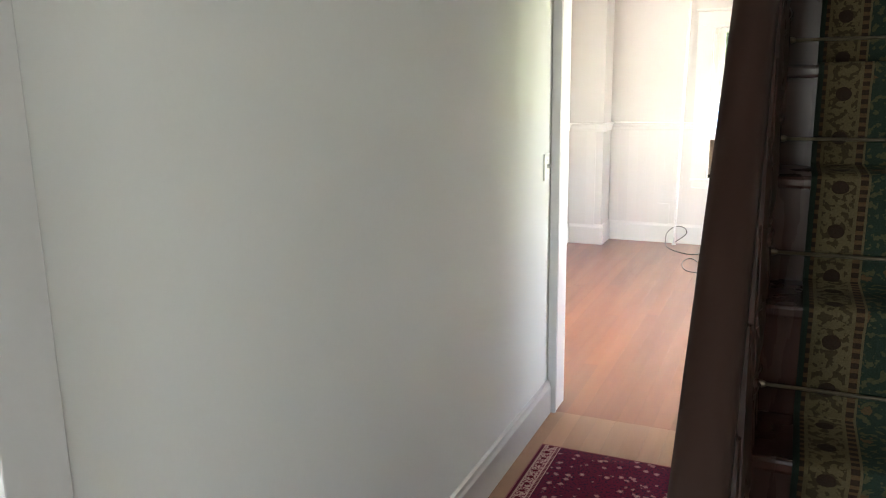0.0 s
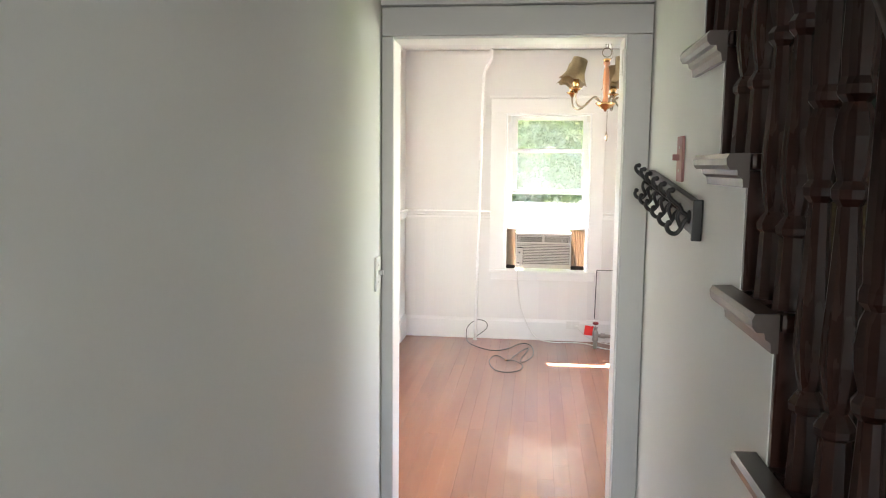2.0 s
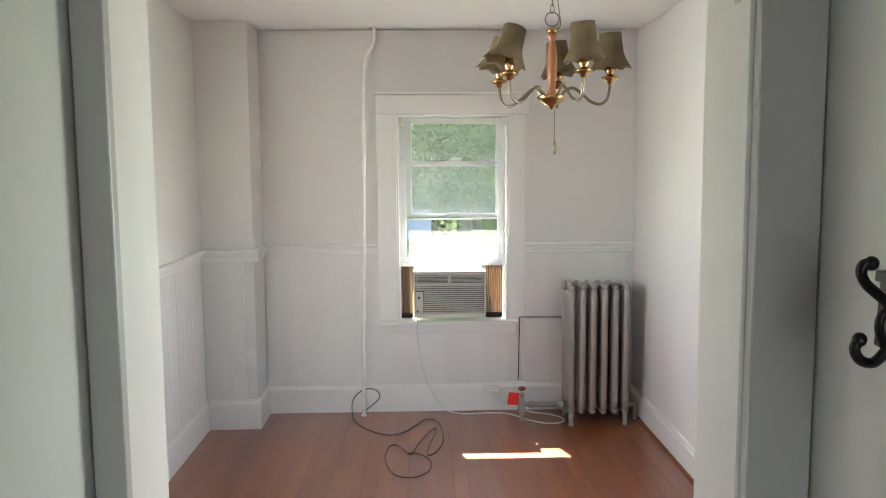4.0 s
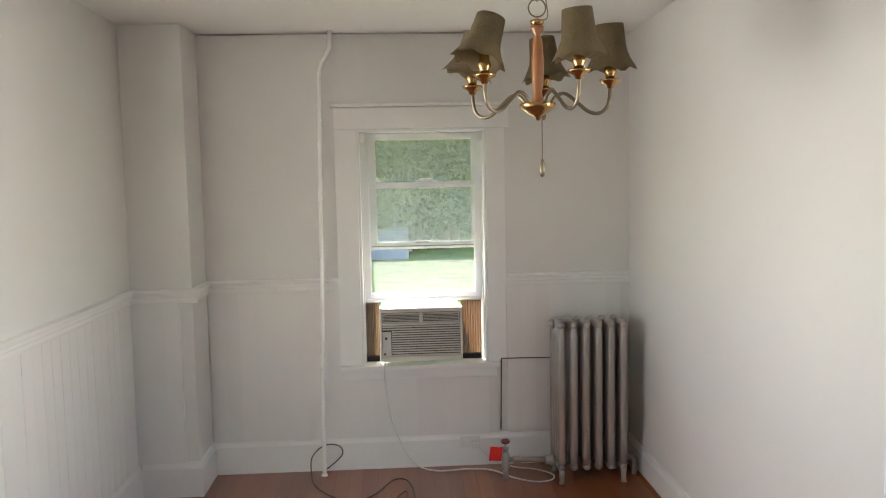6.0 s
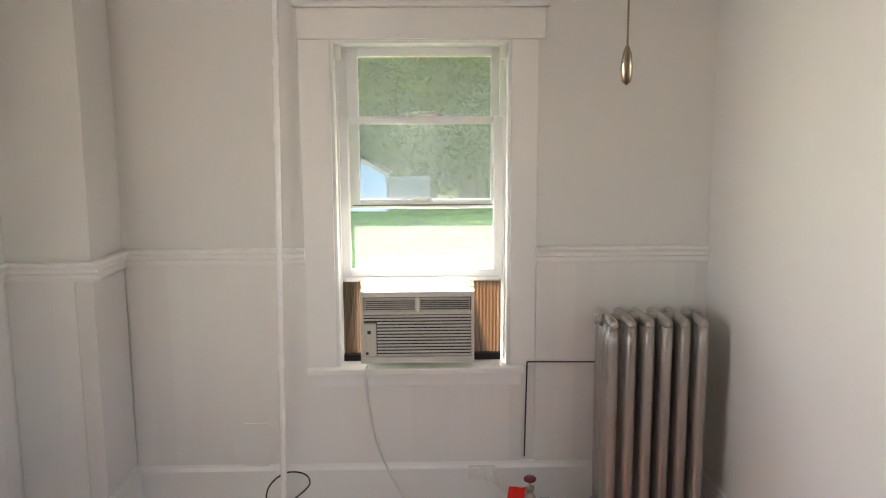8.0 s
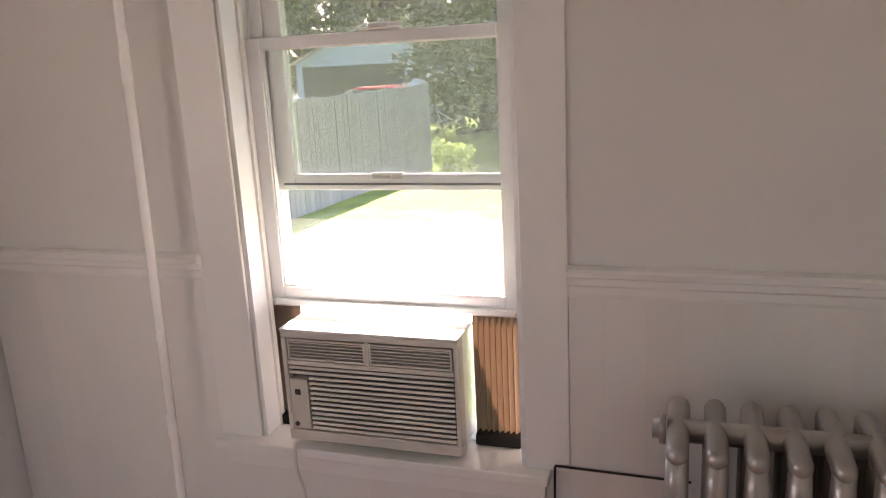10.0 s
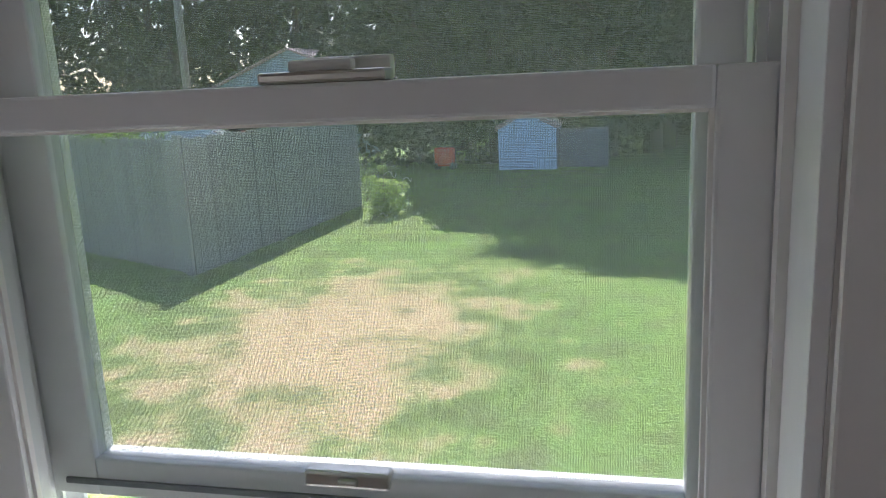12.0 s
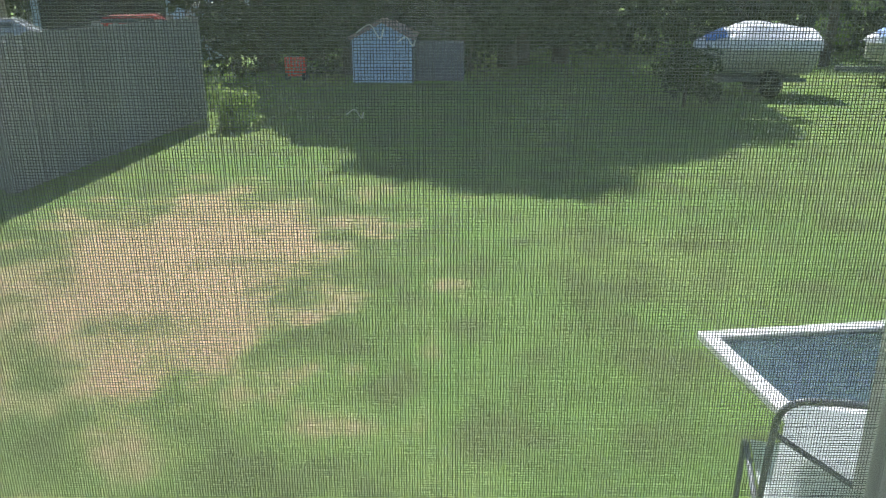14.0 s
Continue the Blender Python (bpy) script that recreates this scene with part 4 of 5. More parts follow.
part("collar", tube([(-0.045, 0, 0.107), (-0.022, 0, 0.107)], 0.024, 12), M["silver_paint"], elbow, smooth=True)

# standing pipe
pipe = thing("standing_pipe", (-0.432, 4.225, 0), "thin white painted pipe from floor to ceiling with a kink", "pipe")
part("shaft", tube(spline([(0, 0, 0.0), (0.012, 0.002, 0.8), (0.026, 0.004, 1.6), (0.040, 0.004, 2.30), (0.046, 0.004, 2.40), (0.066, 0.002, 2.455), (0.100, 0.0, 2.510), (0.108, 0, 2.55), (0.108, 0, ZC)], 6), 0.0135, 12), M["side_lit_pipe_paint"], pipe, smooth=True)
part("floor_collar", lathe([(0.020, 0), (0.020, 0.006), (0.0135, 0.012), (0, 0.012)], 14), M["trim"], pipe, smooth=True)

# cords and sockets
black = thing("coaxial_cable", (-0.2, 3.75, 0), "loose black cable coiled on the wooden floor", "cable")
pts = [(-0.425, 4.275, 0.02), (-0.33, 4.29, 0.10), (-0.345, 4.27, 0.165), (-0.43, 4.26, 0.175), (-0.505, 4.25, 0.11), (-0.51, 4.22, 0.02), (-0.47, 4.06, 0.006), (-0.36, 3.89, 0.006), (-0.23, 3.81, 0.006),
       (-0.12, 3.90, 0.006), (-0.02, 4.09, 0.008), (0.06, 4.08, 0.008), (0.10, 3.90, 0.006), (0.095, 3.66, 0.006), (0.04, 3.48, 0.006), (0.0, 3.46, 0.006), (0.01, 3.60, 0.006), (0.06, 3.88, 0.012), (0.02, 3.86, 0.012), (-0.06, 3.62, 0.008),
       (-0.10, 3.46, 0.008), (-0.18, 3.62, 0.006), (-0.235, 3.60, 0.006), (-0.25, 3.40, 0.006), (-0.19, 3.17, 0.006), (-0.09, 3.12, 0.006), (0.0, 3.20, 0.006), (0.015, 3.36, 0.006), (-0.05, 3.46, 0.012), (-0.11, 3.47, 0.014)]
part("cord", tube([p - Vector((-0.2, 3.75, 0)) for p in spline(pts, 6)], 0.0036, 7), M["black_rubber"], black, smooth=True)
part("plug_end", tube([(0.085, -0.285, 0.012), (0.075, -0.275, 0.013)], 0.0055, 8), M["brass"], black, "brass screw connector")
white = thing("power_cord", (0.3, 4.2, 0), "white power cord from the air conditioner along the floor", "cable")
pts = [(-0.055, 4.262, 0.668), (-0.058, 4.262, 0.60), (-0.052, 4.285, 0.50), (-0.020, 4.29, 0.30), (0.055, 4.28, 0.12), (0.13, 4.25, 0.03), (0.25, 4.21, 0.008), (0.42, 4.22, 0.008), (0.57, 4.19, 0.008), (0.68, 4.06, 0.008), (0.80, 3.98, 0.008),
       (0.90, 4.0, 0.008), (0.92, 4.08, 0.008), (0.84, 4.16, 0.012), (0.70, 4.20, 0.02), (0.58, 4.24, 0.06), (0.49, 4.285, 0.135)]
part("cord", tube([p - Vector((0.3, 4.2, 0)) for p in spline(pts, 6)], 0.0042, 7), M["white_cord"], white, smooth=True)
part("plug", boxes((0.165, 0.205, 0.065, 0.092, 0.120, 0.150), bevel=0.004), M["white_plastic"], white)
outlet = thing("wall_outlet", (0.455, YW - 0.021, 0.150), "white double electrical outlet on the baseboard", "outlet")
part("plate", boxes((-0.060, 0.060, -0.007, -0.001, -0.036, 0.036), bevel=0.002), M["white_plastic"], outlet)
for x in (-0.028, 0.028):
    part("socket", boxes((x - 0.015, x + 0.015, -0.010, -0.006, -0.020, 0.020), bevel=0.002), M["white_plastic"], outlet)
conduit = thing("wall_wire", (0.650, YW, 0.0), "thin dark wire tacked to the wall beside the radiator", "cable")
part("wire", tube([(-0.004, -0.024, 0.22), (0.0, -0.024, 0.45), (0.004, -0.024, 0.662)], 0.0036, 6), M["black_rubber"], conduit)
part("cross_run", tube([(0.004, -0.020, 0.663), (0.16, -0.020, 0.661), (0.330, -0.020, 0.659)], 0.0034, 6), M["black_rubber"], conduit)
patch = thing("cover_plate", (-0.56, YW, 0.29), "flat painted cover patch low on the wainscot", "cover plate")
part("sheet", boxes((-0.055, 0.055, -0.016, -0.012, -0.10, 0.10), bevel=0.001), M["board"], patch)

# chandelier
ch = thing("chandelier", (0.508, 2.187, ZC), "brass and wood five-arm chandelier with crooked tan fabric shades", "chandelier")
part("canopy", lathe([(0.0, -0.030), (0.02, -0.030), (0.05, -0.018), (0.058, -0.002), (0.058, 0.0), (0, 0.0)], 18), M["brass"], ch, smooth=True)
part("column", lathe([(0.010, -0.395), (0.022, -0.390), (0.022, -0.400), (0.010, -0.415), (0.016, -0.44), (0.021, -0.50), (0.019, -0.56), (0.014, -0.60), (0.020, -0.625), (0.030, -0.640), (0, -0.642)], 16), M["honey_wood"], ch, smooth=True)
part("collar", lathe([(0.0, -0.366), (0.006, -0.366), (0.024, -0.372), (0.020, -0.382), (0.011, -0.396), (0, -0.40)], 14), M["brass"], ch, smooth=True)
part("dish", lathe([(0.0, -0.690), (0.006, -0.688), (0.012, -0.676), (0.030, -0.668), (0.052, -0.652), (0.062, -0.640), (0.058, -0.634), (0.020, -0.630), (0, -0.63)], 22), M["brass"], ch, smooth=True)
bm = tube([(0.028 * math.cos(a), 0, -0.332 + 0.028 * math.sin(a)) for a in [k * math.pi / 10 for k in range(20)]], 0.0026, 6, closed=True)
part("ring", bm, M["dull_brass"], ch, smooth=True)
for k in range(9):
    c = -0.292 + 0.031 * k
    turn = Matrix.Rotation(math.pi / 2 * (k % 2), 4, "Z")
    part("chain_link", tube([turn @ Vector((0.008 * math.cos(a), 0, c + 0.019 * math.sin(a))) for a in [j * math.pi / 6 for j in range(12)]], 0.0019, 5, closed=True), M["dull_brass"], ch, smooth=True)
part("lamp_cord", tube(spline([(0.0, 0, -0.37), (0.035, 0.01, -0.36), (0.03, 0.012, -0.30), (0.012, 0, -0.20), (-0.012, 0.004, -0.12), (0.0, 0, -0.02)], 6), 0.0022, 6), M["dull_brass"], ch)
part("pull_chain", tube([(0.012, -0.005, -0.685), (0.012, -0.005, -0.815)], 0.0016, 6), M["dull_brass"], ch)
part("pull_knob", lathe([(0.0, -0.873), (0.007, -0.867), (0.010, -0.848), (0.007, -0.825), (0.003, -0.814), (0, -0.812)], 10), M["dull_brass"], ch, smooth=True).location = (0.012, -0.005, 0)


def lampshade():
    bm = bmesh.new()
    steps, rows = 36, 9
    rings = []
    for r in range(rows):
        u = r / (rows - 1)
        rad_ = 0.044 + 0.013 * u + 0.026 * max(0, u - 0.55) ** 1.4 * 3.0
        ring = []
        for k in range(steps):
            a = 2 * math.pi * k / steps
            scallop = (0.006 * math.cos(8 * a)) * max(0, (u - 0.6) / 0.4)
            rr = rad_ * (1 + 0.018 * math.cos(16 * a) * (1 - 0.4 * u)) + scallop * 0.8
            ring.append(bm.verts.new((rr * math.cos(a), rr * math.sin(a), 0.078 - 0.142 * u - scallop)))
        rings.append(ring)
    for a, b in zip(rings, rings[1:]):
        for k in range(steps):
            bm.faces.new((a[k], a[(k + 1) % steps], b[(k + 1) % steps], b[k]))
    bmesh.ops.solidify(bm, geom=bm.faces[:], thickness=0.0015)
    return bm


LEAN = ((4, 3), (-3, 6), (5, -16), (-8, -18), (3, 5))
for k, ang in enumerate((2, 74, 146, 218, 290)):
    a = radians(ang)
    d = Vector((math.cos(a), math.sin(a), 0))
    up = Vector((0, 0, 1))
    base = [(0.040, -0.640), (0.060, -0.612), (0.090, -0.604), (0.125, -0.628), (0.165, -0.660), (0.200, -0.668), (0.228, -0.650), (0.238, -0.615), (0.240, -0.575)]
    arm = part("arm", tube(spline([d * r + up * z for r, z in base], 6), 0.0062, 8), M["dull_brass"], ch, smooth=True)
    cup = part("cup", lathe([(0.0, -0.590), (0.010, -0.588), (0.016, -0.575), (0.034, -0.566), (0.036, -0.560), (0.014, -0.556), (0.016, -0.545), (0.022, -0.535), (0.016, -0.520), (0.013, -0.44), (0, -0.44)], 14), M["brass"], arm, smooth=True)
    cup.location = d * 0.240
    sh = part("shade", lampshade(), M["shade"], arm, "pleated tan fabric shade with scalloped rim", smooth=True)
    sh.matrix_local = Matrix.Translation(d * 0.240 + Vector((0, 0, -0.462))) @ pose(0, 0, 0, LEAN[k][0], -LEAN[k][1], 0)


# ---- the yard ----
rng = np.random.default_rng(7)


def ground_sheet():
    bm = bmesh.new()
    xs = [-2500, -400, -80] + [-40 + 2 * k for k in range(41)] + [80, 400, 2500]
    ys_ = [4.52, 5.5] + [6 + 1.5 * k for k in range(36)] + [80, 200, 600, 2500]
    rows = [[bm.verts.new((x, y, GROUND + (0.05 * noise.noise((x * 0.25, y * 0.25, 1)) if abs(x) < 40 and y < 58 and y > 6 else 0))) for x in xs] for y in ys_]
    for a, b in zip(rows, rows[1:]):
        for k in range(len(xs) - 1):
            bm.faces.new((a[k], a[k + 1], b[k + 1], b[k]))
    for f in bm.faces:
        f.smooth = True
    return bm


# lawn colour: green with a worn, dried-out patch of earth and straw
lawn = bpy.data.materials.new("lawn")
lawn.use_nodes = True
lt = lawn.node_tree
lb = lt.nodes["Principled BSDF"]
lb.inputs["Roughness"].default_value = 0.95
lb.inputs["Specular IOR Level"].default_value = 0.1
lco = lt.nodes.new("ShaderNodeTexCoord")


def lawn_noise(scale, detail=6):
    n = lt.nodes.new("ShaderNodeTexNoise")
    n.inputs["Scale"].default_value, n.inputs["Detail"].default_value = scale, detail
    lt.links.new(lco.outputs["Object"], n.inputs["Vector"])
    return n.outputs[0]


def lawn_mix(f, a, b):
    n = lt.nodes.new("ShaderNodeMix")
    n.data_type = "RGBA"
    lt.links.new(f, n.inputs[0])
    for i, v in ((6, a), (7, b)):
        if isinstance(v, tuple):
            n.inputs[i].default_value = (*v, 1)
        else:
            lt.links.new(v, n.inputs[i])
    return n.outputs[2]


def lawn_range(v, a, b):
    n = lt.nodes.new("ShaderNodeMapRange")
    n.interpolation_type = "SMOOTHSTEP"
    n.inputs[1].default_value, n.inputs[2].default_value = a, b
    lt.links.new(v, n.inputs[0])
    return n.outputs[0]


broad, mid, fine = lawn_noise(0.5), lawn_noise(2.2), lawn_noise(26)
green = lawn_mix(lawn_range(broad, 0.38, 0.66), (0.150, 0.245, 0.062), (0.215, 0.275, 0.085))
green = lawn_mix(lawn_range(fine, 0.35, 0.7), green, (0.112, 0.190, 0.040))
green = lawn_mix(lawn_range(mid, 0.42, 0.68), green, (0.118, 0.150, 0.050))
straw = lawn_mix(lawn_range(fine, 0.4, 0.65), (0.46, 0.32, 0.20), (0.25, 0.235, 0.10))
mp = lt.nodes.new("ShaderNodeMapping")
mp.inputs["Location"].default_value = (0.95, -3.05, 0)
mp.inputs["Scale"].default_value = (0.42, 0.29, 0)
lt.links.new(lco.outputs["Object"], mp.inputs[0])
dist = lt.nodes.new("ShaderNodeVectorMath")
dist.operation = "LENGTH"
lt.links.new(mp.outputs[0], dist.inputs[0])
wob = lt.nodes.new("ShaderNodeMath")
wob.operation = "MULTIPLY_ADD"
wob.inputs[1].default_value = 2.4
lt.links.new(mid, wob.inputs[0])
lt.links.new(dist.outputs["Value"], wob.inputs[2])
bare = lawn_range(wob.outputs[0], 2.15, 1.45)
lt.links.new(lawn_mix(bare, green, straw), lb.inputs["Base Color"])
lbp = lt.nodes.new("ShaderNodeBump")
lbp.inputs["Strength"].default_value, lbp.inputs["Distance"].default_value = 0.7, 0.04
lt.links.new(fine, lbp.inputs["Height"])
lt.links.new(lbp.outputs[0], lb.inputs["Normal"])
structure("ground", ground_sheet(), lawn)

# outside face and foundation of the house
structure("house_foundation", boxes((XL - 3, XR + 6, 4.30, 4.50, GROUND - 0.1, -0.2)), M["grey_wall"])

# Unseen overhang and wall strip, added to cut the floor's sun patch short.
structure("sun_stop_eave", boxes((XL - 3, XR + 6, 4.49, 5.61, 2.75, 2.90), bevel=0.01), M["vinyl"])
structure("unseen_wall_above", boxes((XL - 3, XR + 6, 4.30, 4.49, 2.62, 2.75)), M["vinyl"])

# grass blades
count = 60000
gx, gy = rng.uniform(-5.0, 6.0, count), 5.0 + 11.0 * rng.random(count) ** 1.25
keepm = (((gx + 2.25) / 2.4) ** 2 + ((gy - 10.6) / 2.2) ** 2 + rng.random(count) * 0.9) > 1.0
gx, gy = gx[keepm], gy[keepm]
n = len(gx)
ang, hgt, lean = rng.uniform(0, math.pi, n), rng.uniform(0.014, 0.034, n), rng.normal(0, 0.012, (n, 2))
w = 0.005
gz = np.array([GROUND + 0.05 * noise.noise((x * 0.25, y * 0.25, 1)) - 0.01 if y > 6 else GROUND - 0.01 for x, y in zip(gx, gy)])
vs = np.empty((n, 3, 3))
vs[:, 0] = np.stack([gx - w * np.cos(ang), gy - w * np.sin(ang), gz], 1)
vs[:, 1] = np.stack([gx + w * np.cos(ang), gy + w * np.sin(ang), gz], 1)
vs[:, 2] = np.stack([gx + lean[:, 0], gy + lean[:, 1], gz + hgt], 1)
grass = new("grass", raw("grass", vs.reshape(-1, 3).tolist(), np.arange(n * 3).reshape(-1, 3).tolist(), M["blade"]))
tagged(grass, "short sunlit green lawn grass", "grass", kind="stuff")


# ---- fence ----
def fence_run(a, b, label):
    a, b = Vector(a), Vector(b)
    d = (b - a)
    length, yaw = d.length, math.atan2(d.y, d.x)
    f = thing("fence", (a.x, a.y, GROUND), label, "fence")
    f.rotation_euler = (0, 0, yaw)
    nb = int(length / 0.145)
    mesh = mesh_of("fence_board", boxes((0.003, 0.142, -0.010, 0.010, -0.06, 1.80), bevel=0.003), M["fence"])
    for k in range(nb):
        ob = new("board", mesh)
        ob.parent = f
        ob.location = (k * 0.145, random.uniform(-0.004, 0.004), random.uniform(-0.02, 0.02))
    for k in range(int(length / 2.4) + 1):
        part("post", boxes((-0.05, 0.05, 0.012, 0.11, -0.2, 1.86), bevel=0.006), M["fence"], f).location = (min(k * 2.4, length - 0.05), 0, 0)
    for z in (0.35, 1.45):
        part("rail", boxes((0, length, 0.011, 0.05, z, z + 0.09), bevel=0.004), M["fence"], f)


fence_run((-4.95, 12.85), (-4.52, 18.75), "weathered grey board fence with its shaded side to the lawn")
fence_run((-11.9, 16.6), (-4.99, 12.87), "weathered grey board fence turning away from the lawn")


# ---- plants ----
def leaf_cloud(centres, radii, per, size, seed):
    r = np.random.default_rng(seed)
    vs_, fs = [], []
    for c, rad_ in zip(centres, radii):
        d = r.normal(0, 1, (per, 3))
        d /= np.linalg.norm(d, axis=1)[:, None]
        p = np.asarray(c) + d * (rad_ * r.uniform(0.35, 1.0, per) ** 0.5)[:, None] * np.array([1, 1, 0.8])
        u = r.normal(0, 1, (per, 3))
        u /= np.linalg.norm(u, axis=1)[:, None]
        v = np.cross(u, r.normal(0, 1, (per, 3)))
        v /= np.linalg.norm(v, axis=1)[:, None] + 1e-6
        s = (size * r.uniform(0.5, 1.3, per))[:, None]
        k = len(vs_)
        quad = np.stack([p - u * s, p + v * s * 0.5, p + u * s, p - v * s * 0.5], 1).reshape(-1, 3)
        vs_ += quad.tolist()
        fs += (k + np.arange(per * 4).reshape(-1, 4)).tolist()
    return vs_, fs


def tree(at, height, spread, seed, label, leaf, per=170, size=0.16, clumps=34, low=0.25):
    r = random.Random(seed)
    t = thing("tree", at, label, "tree", "trees behind the yard")
    top = Vector((r.uniform(-0.4, 0.4), r.uniform(-0.4, 0.4), height * 0.86))
    trunk = tube(spline([(0, 0, -0.2), (r.uniform(-0.15, 0.15), 0, height * 0.3), (r.uniform(-0.3, 0.3), 0.1, height * 0.6), top], 5),
                 [height * 0.022 * (1 - 0.85 * k / 15) for k in range(16)], 8)
    cs, rs = [], []
    for k in range(clumps):
        a, u = r.uniform(0, 2 * math.pi), low + (1.0 - low) * r.random()
        reach = spread * (0.35 + 0.65 * r.random()) * math.sin(math.pi * min(1, max(0.12, (u - low) / (1.05 - low) * 0.85 + 0.12)))
        c = Vector((reach * math.cos(a), reach * math.sin(a), u * height))
        cs.append(c)
        rs.append(spread * r.uniform(0.20, 0.36))
        if k % 3 == 0:
            st = Vector((0, 0, max(0.2, u - 0.18) * height))
            tube(spline([st, st.lerp(c, 0.5) + Vector((0, 0, 0.2)), c], 3), [0.05, 0.045, 0.04, 0.035, 0.025, 0.018, 0.01], 5, bm=trunk)
    part("trunk", trunk, M["bark"], t, smooth=True)
    v_, f_ = leaf_cloud(cs, rs, per, size, seed)
    crown = new("crown", raw("crown", v_, f_, leaf))
    crown.parent = t
    return t


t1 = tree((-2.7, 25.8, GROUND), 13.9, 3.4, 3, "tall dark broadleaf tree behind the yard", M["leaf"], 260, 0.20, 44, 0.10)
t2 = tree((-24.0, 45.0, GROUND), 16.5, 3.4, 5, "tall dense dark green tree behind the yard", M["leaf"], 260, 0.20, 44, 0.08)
for m, src in ((pose(-1.2, 27.2, GROUND, 0, 0, 70), t1), (pose(-11.5, 47.0, GROUND, 0, 0, 150), t2), (pose(4.0, 44.0, GROUND, 0, 0, 200), t1), (pose(12.5, 40.0, GROUND, 0, 0, 30), t2),
               (pose(1.0, 41.5, GROUND, 0, 0, 110), t1), (pose(-18.5, 50.0, GROUND, 0, 0, 250), t1), (pose(-26, 46.0, GROUND, 0, 0, 310), t2), (pose(-4.6, 30, GROUND, 0, 0, 10), t2),
               (pose(17.5, 43.0, GROUND, 0, 0, 300), t2), (pose(-3.2, 29.4, GROUND, 0, 0, 95), t2)):
    copy_thing(src, m)
for x, y, size, turn, src in ((-5.4, 27.0, 0.58, 40, t1), (0.3, 26.9, 0.86, 130, t1), (1.6, 27.4, 0.85, 320, t1), (2.0, 28.6, 0.60, 260, t2), (3.4, 29.5, 0.62, 20, t1)):
    copy_thing(src, pose(x, y, GROUND, 0, 0, turn) @ Matrix.Diagonal((1.0, 1.0, size, 1.0)))
under = [(x, 26.5 + rng.uniform(-0.6, 1.2), GROUND + z) for x in np.arange(-6.6, 1.5, 0.9) for z in (0.4, 1.3, 2.3)]
under += [(x, 33 + rng.uniform(-0.6, 1.2), GROUND + z) for x in np.arange(1.0, 22, 1.1) for z in (0.5, 1.6, 2.8, 4.0)]
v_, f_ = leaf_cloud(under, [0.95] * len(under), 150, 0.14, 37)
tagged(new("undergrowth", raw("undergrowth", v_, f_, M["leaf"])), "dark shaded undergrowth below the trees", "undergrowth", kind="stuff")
tree((11.2, 28.4, GROUND), 8.0, 2.8, 11, "sunlit pale green young tree beside the trailers", M["sunlit_leaf"], 150, 0.12, 30, 0.12)

bush = thing("shrub", (-3.67, 17.35, GROUND), "small bright weedy shrub at the fence end", "shrub")
cs = [Vector((random.uniform(-0.28, 0.28), random.uniform(-0.2, 0.2), 0.12 + 0.55 * random.random() ** 1.5)) for _ in range(16)]
cs.append(Vector((0.02, 0, 0.85)))
v_, f_ = leaf_cloud(cs, [0.19] * 16 + [0.10], 75, 0.05, 21)
ob = new("foliage", raw("foliage", v_, f_, M["sunlit_weed_leaf"]))
ob.parent = bush
part("stems", tube([(0, 0, -0.05), (0.02, 0, 0.85)], 0.012, 5), M["bark"], bush)
ever = thing("shrub", (4.75, 20.0, GROUND), "dark rounded evergreen shrub beside the trailer", "shrub")
cs = [Vector((random.uniform(-0.5, 0.5), random.uniform(-0.4, 0.4), 0.2 + 0.95 * random.random())) for _ in range(22)]
v_, f_ = leaf_cloud(cs, [0.27] * 22, 130, 0.05, 43)
ob = new("foliage", raw("foliage", v_, f_, M["leaf"]))
ob.parent = ever
part("stems", tube([(0, 0, -0.05), (0.02, 0, 0.9)], 0.03, 6), M["bark"], ever)
vine = thing("vine", (-5.6, 13.25, GROUND), "straggling sunlit vine along the fence top", "vine")
cs = [Vector((-0.9 * k * 0.33 + random.uniform(-0.1, 0.1), 0.5 * 0.33 * k + random.uniform(-0.1, 0.1), 1.80 + random.uniform(-0.06, 0.12))) for k in range(9)]
v_, f_ = leaf_cloud(cs, [0.13] * 9, 40, 0.04, 23)
ob = new("foliage", raw("foliage", v_, f_, M["sunlit_leaf"]))
ob.parent = vine
part("stem", tube(spline([(0.3, -0.1, 0)] + [tuple(c) for c in cs], 3), 0.008, 5), M["bark"], vine)

# far woods close the view
cs = [(x, 41 + rng.uniform(-2, 2) + (9 if x < -8 else 0), GROUND + z) for x in np.arange(-46, 46, 2.6) for z in (1.0, 3.4, 6.0, 8.8, 11.5, 14)]
cs += [(x, 55 + rng.uniform(-2, 2), GROUND + z) for x in np.arange(-60, 50, 3.2) for z in (1.5, 5.0, 8.5, 12, 15.5, 19)]
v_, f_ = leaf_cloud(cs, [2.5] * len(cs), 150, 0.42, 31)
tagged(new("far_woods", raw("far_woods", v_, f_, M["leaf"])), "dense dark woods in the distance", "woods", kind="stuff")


# ---- buildings and vehicles beyond the lawn ----
def gable_block(w, d, eave, ridge):
    bm = bmesh.new()
    fr = [(-w / 2, 0, 0), (w / 2, 0, 0), (w / 2, 0, eave), (0, 0, ridge), (-w / 2, 0, eave)]
    a = [bm.verts.new(p) for p in fr]
    b = [bm.verts.new((x, d, z)) for x, _, z in fr]
    bm.faces.new(a)
    bm.faces.new(b[::-1])
    for k in range(5):
        bm.faces.new((a[k], b[k], b[(k + 1) % 5], a[(k + 1) % 5]))
    bmesh.ops.recalc_face_normals(bm, faces=bm.faces)
    return bm


